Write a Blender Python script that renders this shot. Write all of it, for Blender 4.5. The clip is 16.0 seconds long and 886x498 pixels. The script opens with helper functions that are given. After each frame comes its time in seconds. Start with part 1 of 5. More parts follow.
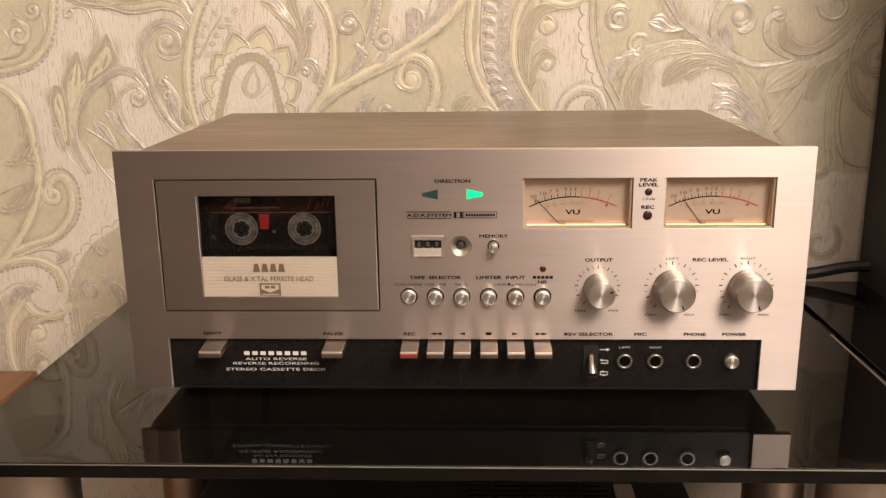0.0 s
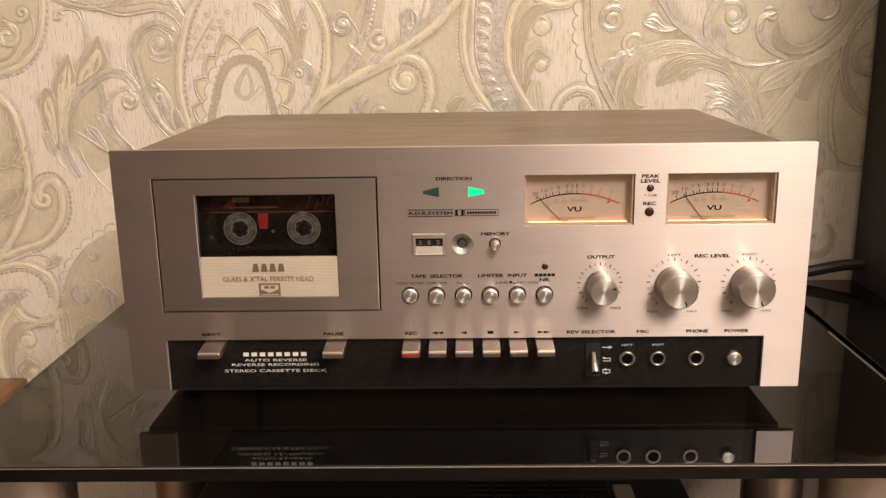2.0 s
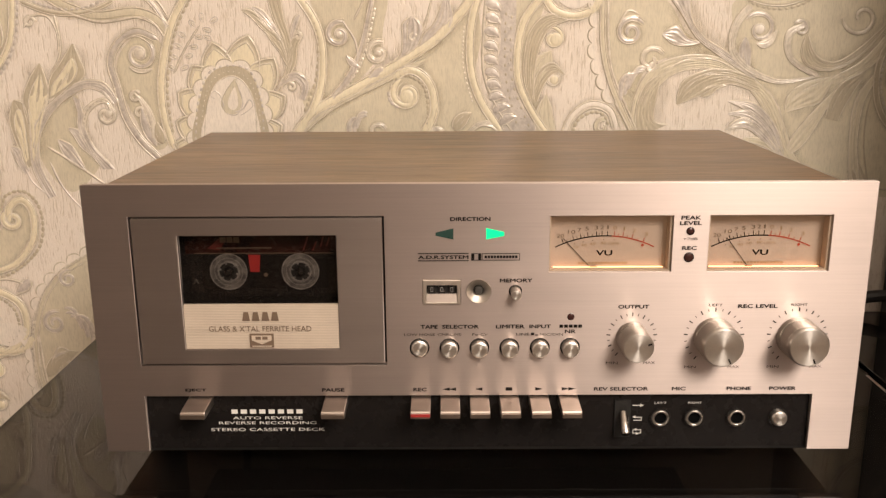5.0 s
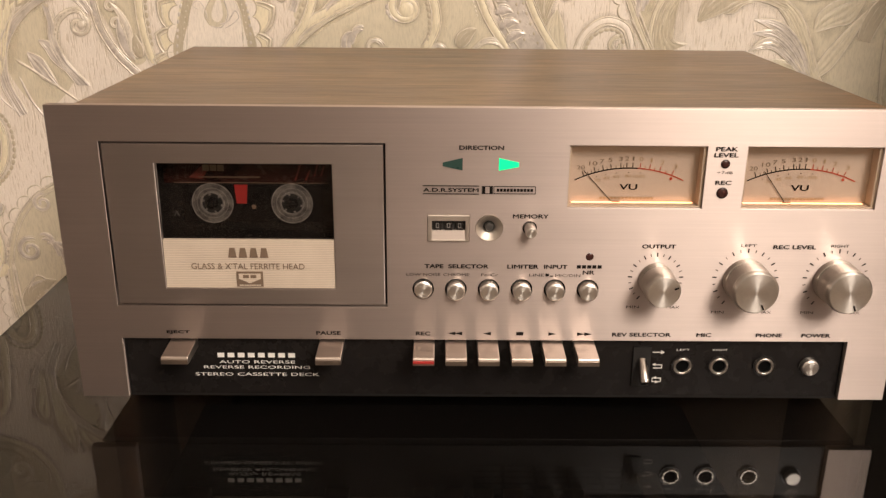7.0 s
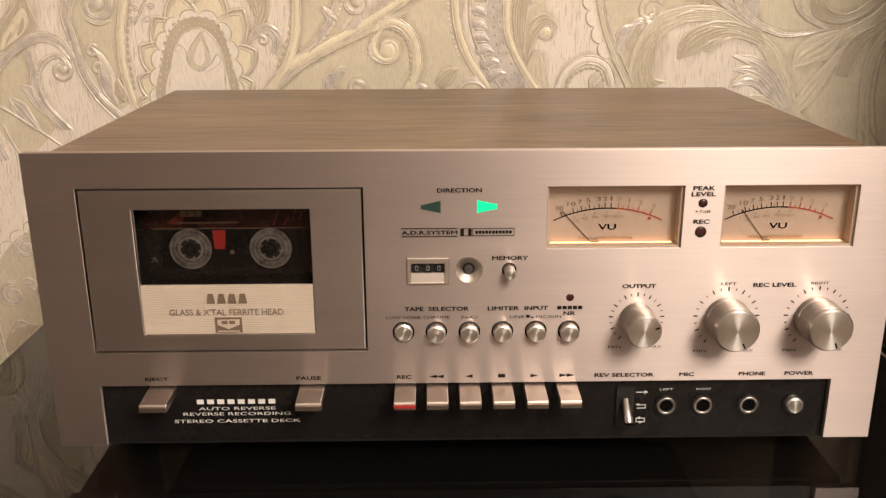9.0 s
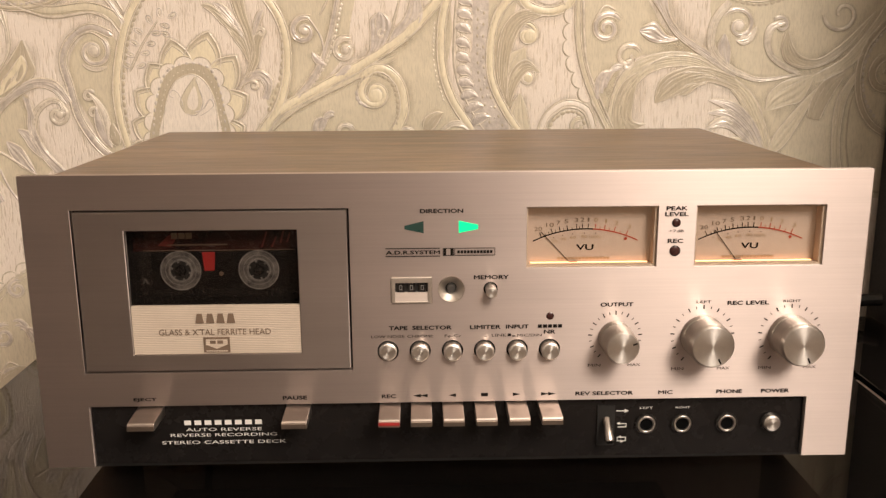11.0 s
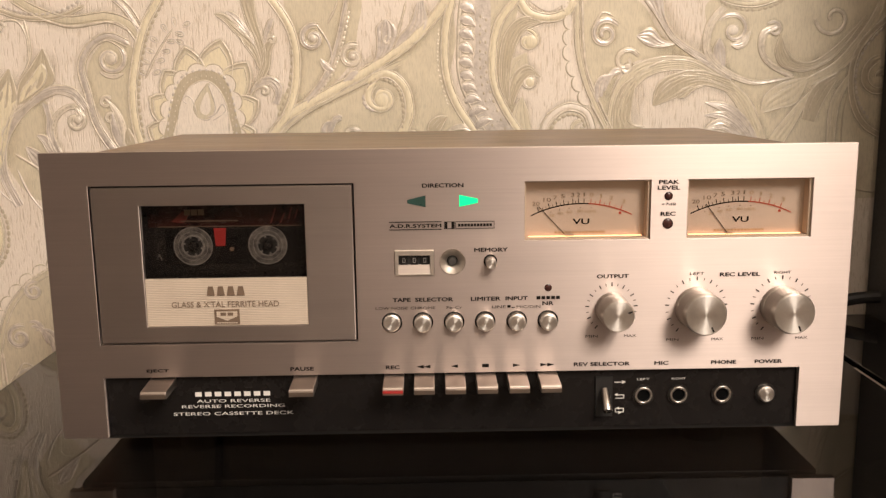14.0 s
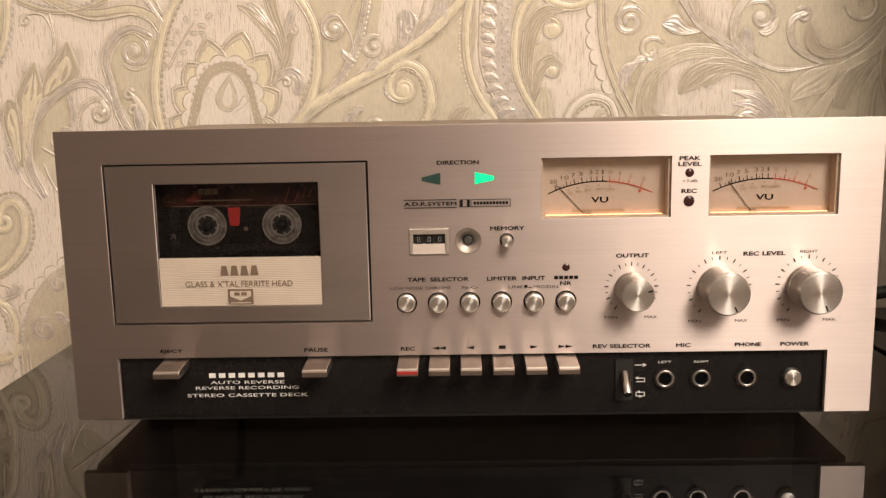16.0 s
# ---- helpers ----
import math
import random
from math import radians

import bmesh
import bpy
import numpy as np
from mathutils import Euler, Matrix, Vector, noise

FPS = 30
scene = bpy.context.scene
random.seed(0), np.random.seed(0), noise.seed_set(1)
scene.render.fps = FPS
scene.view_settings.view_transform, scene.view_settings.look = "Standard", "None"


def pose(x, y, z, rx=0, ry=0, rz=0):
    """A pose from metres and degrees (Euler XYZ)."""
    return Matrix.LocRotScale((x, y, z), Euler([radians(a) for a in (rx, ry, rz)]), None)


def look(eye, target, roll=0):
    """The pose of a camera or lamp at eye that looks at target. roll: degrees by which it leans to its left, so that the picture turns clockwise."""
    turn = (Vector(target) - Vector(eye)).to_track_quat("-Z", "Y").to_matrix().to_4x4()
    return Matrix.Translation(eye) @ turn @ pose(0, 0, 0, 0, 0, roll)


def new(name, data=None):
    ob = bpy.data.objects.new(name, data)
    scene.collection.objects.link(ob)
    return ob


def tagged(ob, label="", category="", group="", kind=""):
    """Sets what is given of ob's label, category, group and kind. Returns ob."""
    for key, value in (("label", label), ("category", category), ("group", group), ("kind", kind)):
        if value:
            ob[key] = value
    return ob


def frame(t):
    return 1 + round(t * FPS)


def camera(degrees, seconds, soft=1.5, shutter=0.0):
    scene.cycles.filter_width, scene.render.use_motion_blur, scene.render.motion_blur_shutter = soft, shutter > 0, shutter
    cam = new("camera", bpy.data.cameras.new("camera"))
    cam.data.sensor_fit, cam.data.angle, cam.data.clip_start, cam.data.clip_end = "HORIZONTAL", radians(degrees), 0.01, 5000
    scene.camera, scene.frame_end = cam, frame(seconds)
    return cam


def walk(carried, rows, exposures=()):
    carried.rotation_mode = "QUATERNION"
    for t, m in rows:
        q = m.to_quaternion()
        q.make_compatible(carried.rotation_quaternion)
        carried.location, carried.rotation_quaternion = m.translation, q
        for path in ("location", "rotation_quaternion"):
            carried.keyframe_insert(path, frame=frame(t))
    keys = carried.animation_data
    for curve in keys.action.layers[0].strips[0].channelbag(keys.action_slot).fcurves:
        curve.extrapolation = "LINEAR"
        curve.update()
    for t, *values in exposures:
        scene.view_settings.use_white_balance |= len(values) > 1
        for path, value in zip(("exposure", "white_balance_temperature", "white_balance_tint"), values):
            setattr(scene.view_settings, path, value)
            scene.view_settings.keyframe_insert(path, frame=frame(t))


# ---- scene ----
cam = camera(52.7, 16.0, soft=1.4)
PATH = [
    (0, (0.011, -0.555, 0.254), (-0.067, 1.378, -0.252), -0.7),
    (0.5, (0.011, -0.567, 0.247), (-0.07, 1.369, -0.246), -0.5),
    (1, (0.013, -0.567, 0.244), (-0.063, 1.371, -0.242), -0.4),
    (1.5, (0.009, -0.559, 0.245), (-0.051, 1.379, -0.245), -0.7),
    (2, (0.0, -0.553, 0.247), (-0.043, 1.386, -0.242), -0.9),
    (2.5, (-0.003, -0.541, 0.248), (-0.03, 1.397, -0.244), -0.9),
    (3, (-0.003, -0.533, 0.248), (-0.022, 1.405, -0.244), -0.9),
    (3.5, (-0.006, -0.527, 0.252), (-0.023, 1.415, -0.226), -0.9),
    (3.7, (-0.008, -0.521, 0.252), (-0.03, 1.422, -0.221), -0.8),
    (5.8, (-0.02, -0.468, 0.266), (-0.022, 1.454, -0.289), -0.1),
    (6, (-0.02, -0.464, 0.263), (-0.023, 1.452, -0.311), -0.1),
    (6.5, (-0.025, -0.453, 0.262), (-0.021, 1.444, -0.372), 0.3),
    (7, (-0.027, -0.437, 0.255), (-0.013, 1.447, -0.417), 0.5),
    (7.5, (-0.026, -0.429, 0.254), (-0.012, 1.45, -0.43), 0.4),
    (8, (-0.02, -0.427, 0.256), (-0.003, 1.459, -0.41), 0.0),
    (8.5, (-0.018, -0.429, 0.259), (0.005, 1.467, -0.378), -0.1),
    (9, (-0.02, -0.434, 0.259), (0.01, 1.473, -0.342), -0.2),
    (9.5, (-0.019, -0.437, 0.257), (0.017, 1.481, -0.31), -0.1),
    (10, (-0.017, -0.443, 0.254), (0.023, 1.484, -0.279), -0.1),
    (12.3, (-0.015, -0.471, 0.223), (0.044, 1.489, -0.171), -0.5),
    (12.5, (-0.013, -0.473, 0.224), (0.029, 1.486, -0.176), -0.5),
    (13, (-0.015, -0.473, 0.22), (0.014, 1.489, -0.17), -0.5),
    (13.5, (-0.015, -0.476, 0.214), (0.009, 1.488, -0.163), -0.5),
    (14, (-0.012, -0.481, 0.207), (0.016, 1.485, -0.157), -0.7),
    (14.5, (-0.009, -0.481, 0.202), (0.017, 1.487, -0.151), -0.9),
    (15, (-0.006, -0.483, 0.198), (0.0, 1.488, -0.145), -0.9),
    (15.5, (-0.005, -0.476, 0.193), (-0.028, 1.495, -0.145), -1.0),
    (16, (-0.003, -0.476, 0.188), (-0.047, 1.495, -0.15), -1.1),
]
walk(cam, [(t, look(eye, target, roll)) for t, eye, target, roll in PATH])

from mathutils.geometry import tessellate_polygon

# ---- light ----
GLASS = -0.004          # top of the glass shelf
WALL_Y = 0.322          # papered wall behind the deck
FLOOR_Z = -0.56

world = bpy.data.worlds.new("room_air")
scene.world = world
world.use_nodes = True
world.node_tree.nodes["Background"].inputs[0].default_value = (1.0, 0.80, 0.60, 1)
world.node_tree.nodes["Background"].inputs[1].default_value = 0.05


bulb_data = bpy.data.lights.new("ceiling_lamp_light", "POINT")
bulb_data.energy, bulb_data.shadow_soft_size, bulb_data.color = 193, 0.42, (1.0, 0.862, 0.752)
new("ceiling_lamp_light", bulb_data).location = (0.90, -1.72, 1.52)


# ---- materials ----
def nodes_of(name):
    m = bpy.data.materials.new(name)
    m.use_nodes = True
    nt = m.node_tree
    return m, nt, nt.nodes["Principled BSDF"]


def link(nt, a, b):
    nt.links.new(a, b)


def coords(nt, scale, out="Object"):
    tc = nt.nodes.new("ShaderNodeTexCoord")
    mp = nt.nodes.new("ShaderNodeMapping")
    mp.inputs["Scale"].default_value = scale
    link(nt, tc.outputs[out], mp.inputs["Vector"])
    return mp.outputs["Vector"]


def noise_tex(nt, vec, scale, detail=4, rough=0.55, distort=0.0):
    n = nt.nodes.new("ShaderNodeTexNoise")
    n.inputs["Scale"].default_value, n.inputs["Detail"].default_value = scale, detail
    n.inputs["Roughness"].default_value, n.inputs["Distortion"].default_value = rough, distort
    link(nt, vec, n.inputs["Vector"])
    return n.outputs["Fac"]


def ramp(nt, fac, stops):
    r = nt.nodes.new("ShaderNodeValToRGB")
    el = r.color_ramp.elements
    while len(el) < len(stops):
        el.new(0.5)
    for e, (p, c) in zip(el, stops):
        e.position, e.color = p, (*c, 1) if len(c) == 3 else c
    link(nt, fac, r.inputs["Fac"])
    return r.outputs["Color"]


def grey(v):
    return (v, v, v)


def bump(nt, bsdf, height, strength, distance):
    b = nt.nodes.new("ShaderNodeBump")
    b.inputs["Strength"].default_value, b.inputs["Distance"].default_value = strength, distance
    link(nt, height, b.inputs["Height"])
    link(nt, b.outputs["Normal"], bsdf.inputs["Normal"])


def mixed(nt, fac, a, b, mode="MIX"):
    m = nt.nodes.new("ShaderNodeMix")
    m.data_type, m.blend_type = "RGBA", mode
    for sock, v in ((m.inputs["Factor"], fac), (m.inputs["A"], a), (m.inputs["B"], b)):
        if isinstance(v, (int, float)):
            sock.default_value = v
        elif isinstance(v, tuple):
            sock.default_value = (*v, 1)
        else:
            link(nt, v, sock)
    return m.outputs["Result"]


def plain(name, colour, rough=0.5, metal=0.0, vary=0.12, scale=60.0, coat=0.0, relief=0.0):
    """A surface with slight clouding of colour and gloss."""
    m, nt, b = nodes_of(name)
    v = coords(nt, (1, 1, 1))
    n = noise_tex(nt, v, scale, 6, 0.65)
    lo = tuple(c * (1 - vary) for c in colour)
    hi = tuple(min(1, c * (1 + vary)) for c in colour)
    link(nt, ramp(nt, n, [(0.3, lo), (0.7, hi)]), b.inputs["Base Color"])
    n2 = noise_tex(nt, v, scale * 6, 4, 0.6)
    link(nt, ramp(nt, n2, [(0.25, grey(max(0, rough * 0.85))), (0.75, grey(min(1, rough * 1.15)))]), b.inputs["Roughness"])
    b.inputs["Metallic"].default_value = metal
    b.inputs["Coat Weight"].default_value = coat
    b.inputs["Coat Roughness"].default_value = 0.08
    if relief:
        bump(nt, b, n2, 0.4, relief)
    return m


def brushed(name, colour, rough, aniso, axis="X", turn=0.0, stretch=(11, 300, 2600)):
    """Metal with fine parallel or turned brush lines."""
    m, nt, b = nodes_of(name)
    v = coords(nt, stretch)
    n = noise_tex(nt, v, 1.0, 5, 0.7)
    coarse = noise_tex(nt, coords(nt, tuple(q * 0.3 for q in stretch)), 1.0, 3, 0.65)
    big = noise_tex(nt, coords(nt, (6, 20, 34)), 1.0, 4, 0.65)
    c0, c1 = tuple(c * 0.94 for c in colour), tuple(min(1, c * 1.04) for c in colour)
    fine = ramp(nt, n, [(0.3, c0), (0.7, c1)])
    cloud = ramp(nt, big, [(0.3, grey(0.91)), (0.7, grey(1.0))])
    band = ramp(nt, coarse, [(0.3, grey(0.965)), (0.65, grey(1.0))])
    link(nt, mixed(nt, 1.0, mixed(nt, 1.0, fine, cloud, "MULTIPLY"), band, "MULTIPLY"), b.inputs["Base Color"])
    link(nt, ramp(nt, n, [(0.2, grey(rough * 0.90)), (0.8, grey(rough * 1.10))]), b.inputs["Roughness"])
    b.inputs["Metallic"].default_value = 1.0
    b.inputs["Anisotropic"].default_value = aniso
    b.inputs["Anisotropic Rotation"].default_value = turn
    t = nt.nodes.new("ShaderNodeTangent")
    t.direction_type, t.axis = "RADIAL", axis
    link(nt, t.outputs["Tangent"], b.inputs["Tangent"])
    return m


def glow(name, colour, strength):
    m, nt, b = nodes_of(name)
    b.inputs["Base Color"].default_value = (*colour, 1)
    b.inputs["Emission Color"].default_value = (*colour, 1)
    b.inputs["Emission Strength"].default_value = strength
    b.inputs["Roughness"].default_value = 0.35
    return m


def clear(name, tint, ior=1.5, rough=0.0):
    """Thin or smoked glass: tinted see-through with a Fresnel gloss."""
    m, nt, b = nodes_of(name)
    out = nt.nodes["Material Output"]
    tr = nt.nodes.new("ShaderNodeBsdfTransparent")
    tr.inputs[0].default_value = (*tint, 1)
    gl = nt.nodes.new("ShaderNodeBsdfGlossy")
    gl.inputs["Roughness"].default_value = rough
    fr = nt.nodes.new("ShaderNodeFresnel")
    fr.inputs[0].default_value = ior
    mx = nt.nodes.new("ShaderNodeMixShader")
    link(nt, fr.outputs[0], mx.inputs[0])
    link(nt, tr.outputs[0], mx.inputs[1])
    link(nt, gl.outputs[0], mx.inputs[2])
    link(nt, mx.outputs[0], out.inputs["Surface"])
    nt.nodes.remove(b)
    return m


def smoked(name, tint):
    m, nt, b = nodes_of(name)
    dust = noise_tex(nt, coords(nt, (1, 1, 1)), 25, 5, 0.7)
    b.inputs["Base Color"].default_value = (*tint, 1)
    b.inputs["Transmission Weight"].default_value = 0.956
    b.inputs["IOR"].default_value = 1.39
    link(nt, ramp(nt, dust, [(0.4, grey(0.0)), (0.8, grey(0.03))]), b.inputs["Roughness"])
    return m


def wood(name, dark, light, scale, rough, coat=0.0):
    m, nt, b = nodes_of(name)
    v = coords(nt, scale)
    n = noise_tex(nt, v, 1.0, 8, 0.68, 0.5)
    fine = noise_tex(nt, coords(nt, tuple(s * 4 for s in scale)), 1.0, 6, 0.7)
    base = ramp(nt, n, [(0.28, dark), (0.5, tuple((a + c) / 2 for a, c in zip(dark, light))), (0.72, light)])
    pores = ramp(nt, fine, [(0.35, grey(0.72)), (0.55, grey(1.0))])
    link(nt, mixed(nt, 1.0, base, pores, "MULTIPLY"), b.inputs["Base Color"])
    b.inputs["Roughness"].default_value = rough
    b.inputs["Coat Weight"].default_value = coat
    b.inputs["Coat Roughness"].default_value = 0.25
    bump(nt, b, fine, 0.15, 0.0002)
    return m


def walnut():
    """Semi-matt veneer: long fine grain, broad figure and a few warm flecks."""
    m, nt, b = nodes_of("walnut_veneer")
    figure = noise_tex(nt, coords(nt, (7, 26, 26)), 1.0, 6, 0.62, 0.9)
    grain = noise_tex(nt, coords(nt, (16, 240, 240)), 1.0, 6, 0.7, 0.25)
    pore = noise_tex(nt, coords(nt, (55, 1100, 1100)), 1.0, 3, 0.6)
    patch = noise_tex(nt, coords(nt, (24, 60, 60)), 1.0, 4, 0.7, 1.4)
    base = ramp(nt, figure, [(0.30, (0.082, 0.045, 0.023)), (0.5, (0.140, 0.078, 0.036)), (0.68, (0.215, 0.128, 0.060))])
    base = mixed(nt, 1.0, base, ramp(nt, grain, [(0.32, (0.58, 0.54, 0.50)), (0.56, grey(1.0))]), "MULTIPLY")
    base = mixed(nt, 1.0, base, ramp(nt, pore, [(0.34, grey(0.66)), (0.46, grey(1.0))]), "MULTIPLY")
    base = mixed(nt, ramp(nt, patch, [(0.56, grey(0.0)), (0.80, grey(0.55))]), base, (0.27, 0.125, 0.055))
    link(nt, base, b.inputs["Base Color"])
    link(nt, ramp(nt, grain, [(0.3, grey(0.42)), (0.7, grey(0.33))]), b.inputs["Roughness"])
    b.inputs["Coat Weight"].default_value = 0.25
    b.inputs["Coat Roughness"].default_value = 0.24
    bump(nt, b, pore, 0.2, 0.0002)
    return m


ALU = brushed("brushed_aluminium", (0.520, 0.446, 0.411), 0.46, 0.88)
ALU_DOOR = brushed("brushed_door", (0.435, 0.377, 0.346), 0.46, 0.88)
KEYMETAL = brushed("key_metal", (0.76, 0.68, 0.62), 0.30, 0.5)
TURNED = brushed("turned_aluminium", (0.84, 0.81, 0.76), 0.36, 0.84, "Y", 0.25, (400, 400, 400))
SPUN = plain("spun_side", (0.86, 0.81, 0.75), 0.42, 1.0, 0.05, 200)
KNOB_SIDE = brushed("knob_side", (0.86, 0.81, 0.75), 0.33, 0.72, "Y", 0.25, (60, 2600, 60))
GUNMETAL = plain("dark_steel", (0.26, 0.25, 0.235), 0.28, 1.0, 0.08, 100)
JACK_RING = plain("jack_ring", (0.48, 0.45, 0.41), 0.32, 1.0, 0.06, 100)
DISH = plain("dished_silver", (0.72, 0.66, 0.59), 0.40, 1.0, 0.06, 150)
EDGE = plain("polished_glass_edge", (0.34, 0.33, 0.31), 0.16, 0.8, 0.1, 20)
CHROME = plain("chrome", (0.70, 0.66, 0.62), 0.2, 1.0, 0.05, 100)
BLACK = plain("black_lacquer", (0.011, 0.0095, 0.009), 0.27, 0.0, 0.10, 12)
BLACK.node_tree.nodes["Principled BSDF"].inputs["Specular IOR Level"].default_value = 0.22
BLACK_MATT = plain("black_matt", (0.012, 0.011, 0.010), 0.55, 0.0, 0.2, 60)
BLACK_SHELL = plain("black_shell", (0.014, 0.012, 0.011), 0.26, 0.0, 0.06, 90)
VOID = plain("socket_void", (0.003, 0.003, 0.003), 0.9, 0.0, 0.1)
VOID.node_tree.nodes["Principled BSDF"].inputs["Specular IOR Level"].default_value = 0.05
INK = plain("black_ink", (0.008, 0.006, 0.005), 0.6, 0.0, 0.1)
INK.node_tree.nodes["Principled BSDF"].inputs["Specular IOR Level"].default_value = 0.12
WHITE_INK = plain("white_ink", (0.78, 0.76, 0.72), 0.5, 0.0, 0.05)
RED_INK = plain("red_ink", (0.45, 0.06, 0.03), 0.5, 0.0, 0.05)
FAINT_INK = plain("faint_ink", (0.36, 0.25, 0.15), 0.5, 0.0, 0.05)
DIM_INK = plain("dim_ink", (0.20, 0.145, 0.10), 0.5, 0.0, 0.05)
BROWN_INK = plain("brown_ink", (0.16, 0.11, 0.075), 0.5, 0.0, 0.08)
KEY_FRONT = plain("key_front", (0.30, 0.25, 0.21), 0.4, 1.0, 0.1, 120)
RED = plain("red_plastic", (0.36, 0.026, 0.024), 0.4, 0.0, 0.08)
RED_DULL = plain("dull_red", (0.030, 0.009, 0.007), 0.26, 0.0, 0.9, 60)
RED_SCRIPT = plain("red_script", (0.16, 0.022, 0.016), 0.35, 0.0, 0.3, 200)
GREEN_LIT = glow("green_lamp", (0.0, 0.80, 0.28), 0.75)
GREEN_OFF = plain("green_unlit", (0.02, 0.055, 0.045), 0.3)
LED_OFF = plain("led_unlit", (0.045, 0.015, 0.012), 0.2, 0.0, 0.1)
CASE_WOOD = walnut()
ORANGE_WOOD = wood("orange_wood", (0.16, 0.065, 0.025), (0.30, 0.13, 0.05), (40, 4, 40), 0.4, 0.3)
SMOKED = smoked("smoked_glass", (0.088, 0.078, 0.068))
WINDOW = clear("tinted_window", (0.80, 0.77, 0.74), 1.25, 0.02)
PANE = clear("clear_pane", (0.97, 0.96, 0.94), 1.12, 0.02)
PILLAR_METAL = plain("satin_pillar", (0.66, 0.58, 0.50), 0.42, 1.0, 0.06, 30)
REEL_CLEAR = plain("clear_hub", (0.135, 0.125, 0.116), 0.18, 0.0, 0.75, 260)
REEL_RIM = plain("pale_rim", (0.20, 0.19, 0.178), 0.3, 0.0, 0.4, 260)


def scale_card():
    m, nt, b = nodes_of("meter_card")
    v = coords(nt, (1, 1, 1))
    n = noise_tex(nt, v, 40, 3)
    link(nt, ramp(nt, n, [(0.3, (0.40, 0.32, 0.265)), (0.7, (0.44, 0.352, 0.292))]), b.inputs["Base Color"])
    b.inputs["Roughness"].default_value = 0.5
    b.inputs["Emission Color"].default_value = (1.0, 0.58, 0.30, 1)
    b.inputs["Emission Strength"].default_value = 0.05
    return m


def ribbed_label():
    m, nt, b = nodes_of("ribbed_cream")
    v = coords(nt, (1, 1, 1))
    w = nt.nodes.new("ShaderNodeTexWave")
    w.wave_type, w.bands_direction = "BANDS", "Z"
    w.inputs["Scale"].default_value = 320
    w.inputs["Distortion"].default_value = 0.0
    link(nt, v, w.inputs["Vector"])
    n = noise_tex(nt, v, 50, 4)
    base = ramp(nt, n, [(0.3, (0.535, 0.45, 0.36)), (0.7, (0.60, 0.51, 0.41))])
    lines = ramp(nt, w.outputs["Fac"], [(0.1, grey(0.80)), (0.5, grey(1.0))])
    link(nt, mixed(nt, 1.0, base, lines, "MULTIPLY"), b.inputs["Base Color"])
    b.inputs["Roughness"].default_value = 0.42
    bump(nt, b, w.outputs["Fac"], 0.35, 0.0003)
    return m


CARD, LABEL_CREAM = scale_card(), ribbed_label()
METER_BULB = glow("meter_bulb", (1.0, 0.50, 0.24), 3.2)


# ---- builders ----
def mesh_ob(name, bm, mat, smooth=False, bevel=0.0):
    bmesh.ops.recalc_face_normals(bm, faces=bm.faces)
    me = bpy.data.meshes.new(name)
    bm.to_mesh(me)
    bm.free()
    if smooth:
        me.polygons.foreach_set("use_smooth", [True] * len(me.polygons))
        me.set_sharp_from_angle(angle=radians(35))
    me.materials.append(mat)
    ob = new(name, me)
    if bevel:
        md = ob.modifiers.new("edge", "BEVEL")
        md.width, md.segments, md.limit_method, md.angle_limit = bevel, 2, "ANGLE", radians(40)
    return ob


def part(name, bm, mat, parent, label="", smooth=False, bevel=0.0):
    ob = mesh_ob(name, bm, mat, smooth, bevel)
    ob.parent = parent
    if label:
        tagged(ob, label)
    return ob


def thing(name, at, label, category, group="", kind=""):
    ob = new(name)
    ob.empty_display_size = 0.02
    ob.location = at
    bpy.context.view_layer.update()
    return tagged(ob, label, category, group, kind)


def box(x0, x1, y0, y1, z0, z1, bm=None):
    bm = bm or bmesh.new()
    bmesh.ops.create_cube(bm, size=1, matrix=Matrix.LocRotScale(((x0 + x1) / 2, (y0 + y1) / 2, (z0 + z1) / 2), None, (x1 - x0, y1 - y0, z1 - z0)))
    return bm


def lathe(profile, n=40, axis="Y", centre=(0, 0, 0), bm=None):
    """Turn (radius, along) pairs about an axis through centre."""
    bm = bm or bmesh.new()
    rings = []
    for r, a in profile:
        ring = []
        for i in range(n):
            c, s = math.cos(2 * math.pi * i / n) * r, math.sin(2 * math.pi * i / n) * r
            p = (c, a, s) if axis == "Y" else (c, s, a)
            ring.append(bm.verts.new(Vector(p) + Vector(centre)))
        rings.append(ring)
    for a, b in zip(rings, rings[1:]):
        for i in range(n):
            bm.faces.new((a[i], a[(i + 1) % n], b[(i + 1) % n], b[i]))
    for ring, r in ((rings[0], profile[0][0]), (rings[-1], profile[-1][0])):
        if r > 1e-6 and profile[0] != profile[-1]:
            bm.faces.new(ring)
    bmesh.ops.remove_doubles(bm, verts=bm.verts, dist=1e-6)
    return bm


def ring_solid(r0, r1, y0, y1, n=40, centre=(0, 0, 0)):
    bm = lathe([(r0, y0), (r1, y0), (r1, y1), (r0, y1), (r0, y0)], n, "Y", centre)
    return bm


def slab(outline, y0, y1, bm=None):
    """A flat plate from an (x, z) outline, between two depths."""
    bm = bm or bmesh.new()
    a = [bm.verts.new((x, y0, z)) for x, z in outline]
    b = [bm.verts.new((x, y1, z)) for x, z in outline]
    bm.faces.new(a)
    bm.faces.new(b[::-1])
    for i in range(len(a)):
        j = (i + 1) % len(a)
        bm.faces.new((a[i], b[i], b[j], a[j]))
    return bm


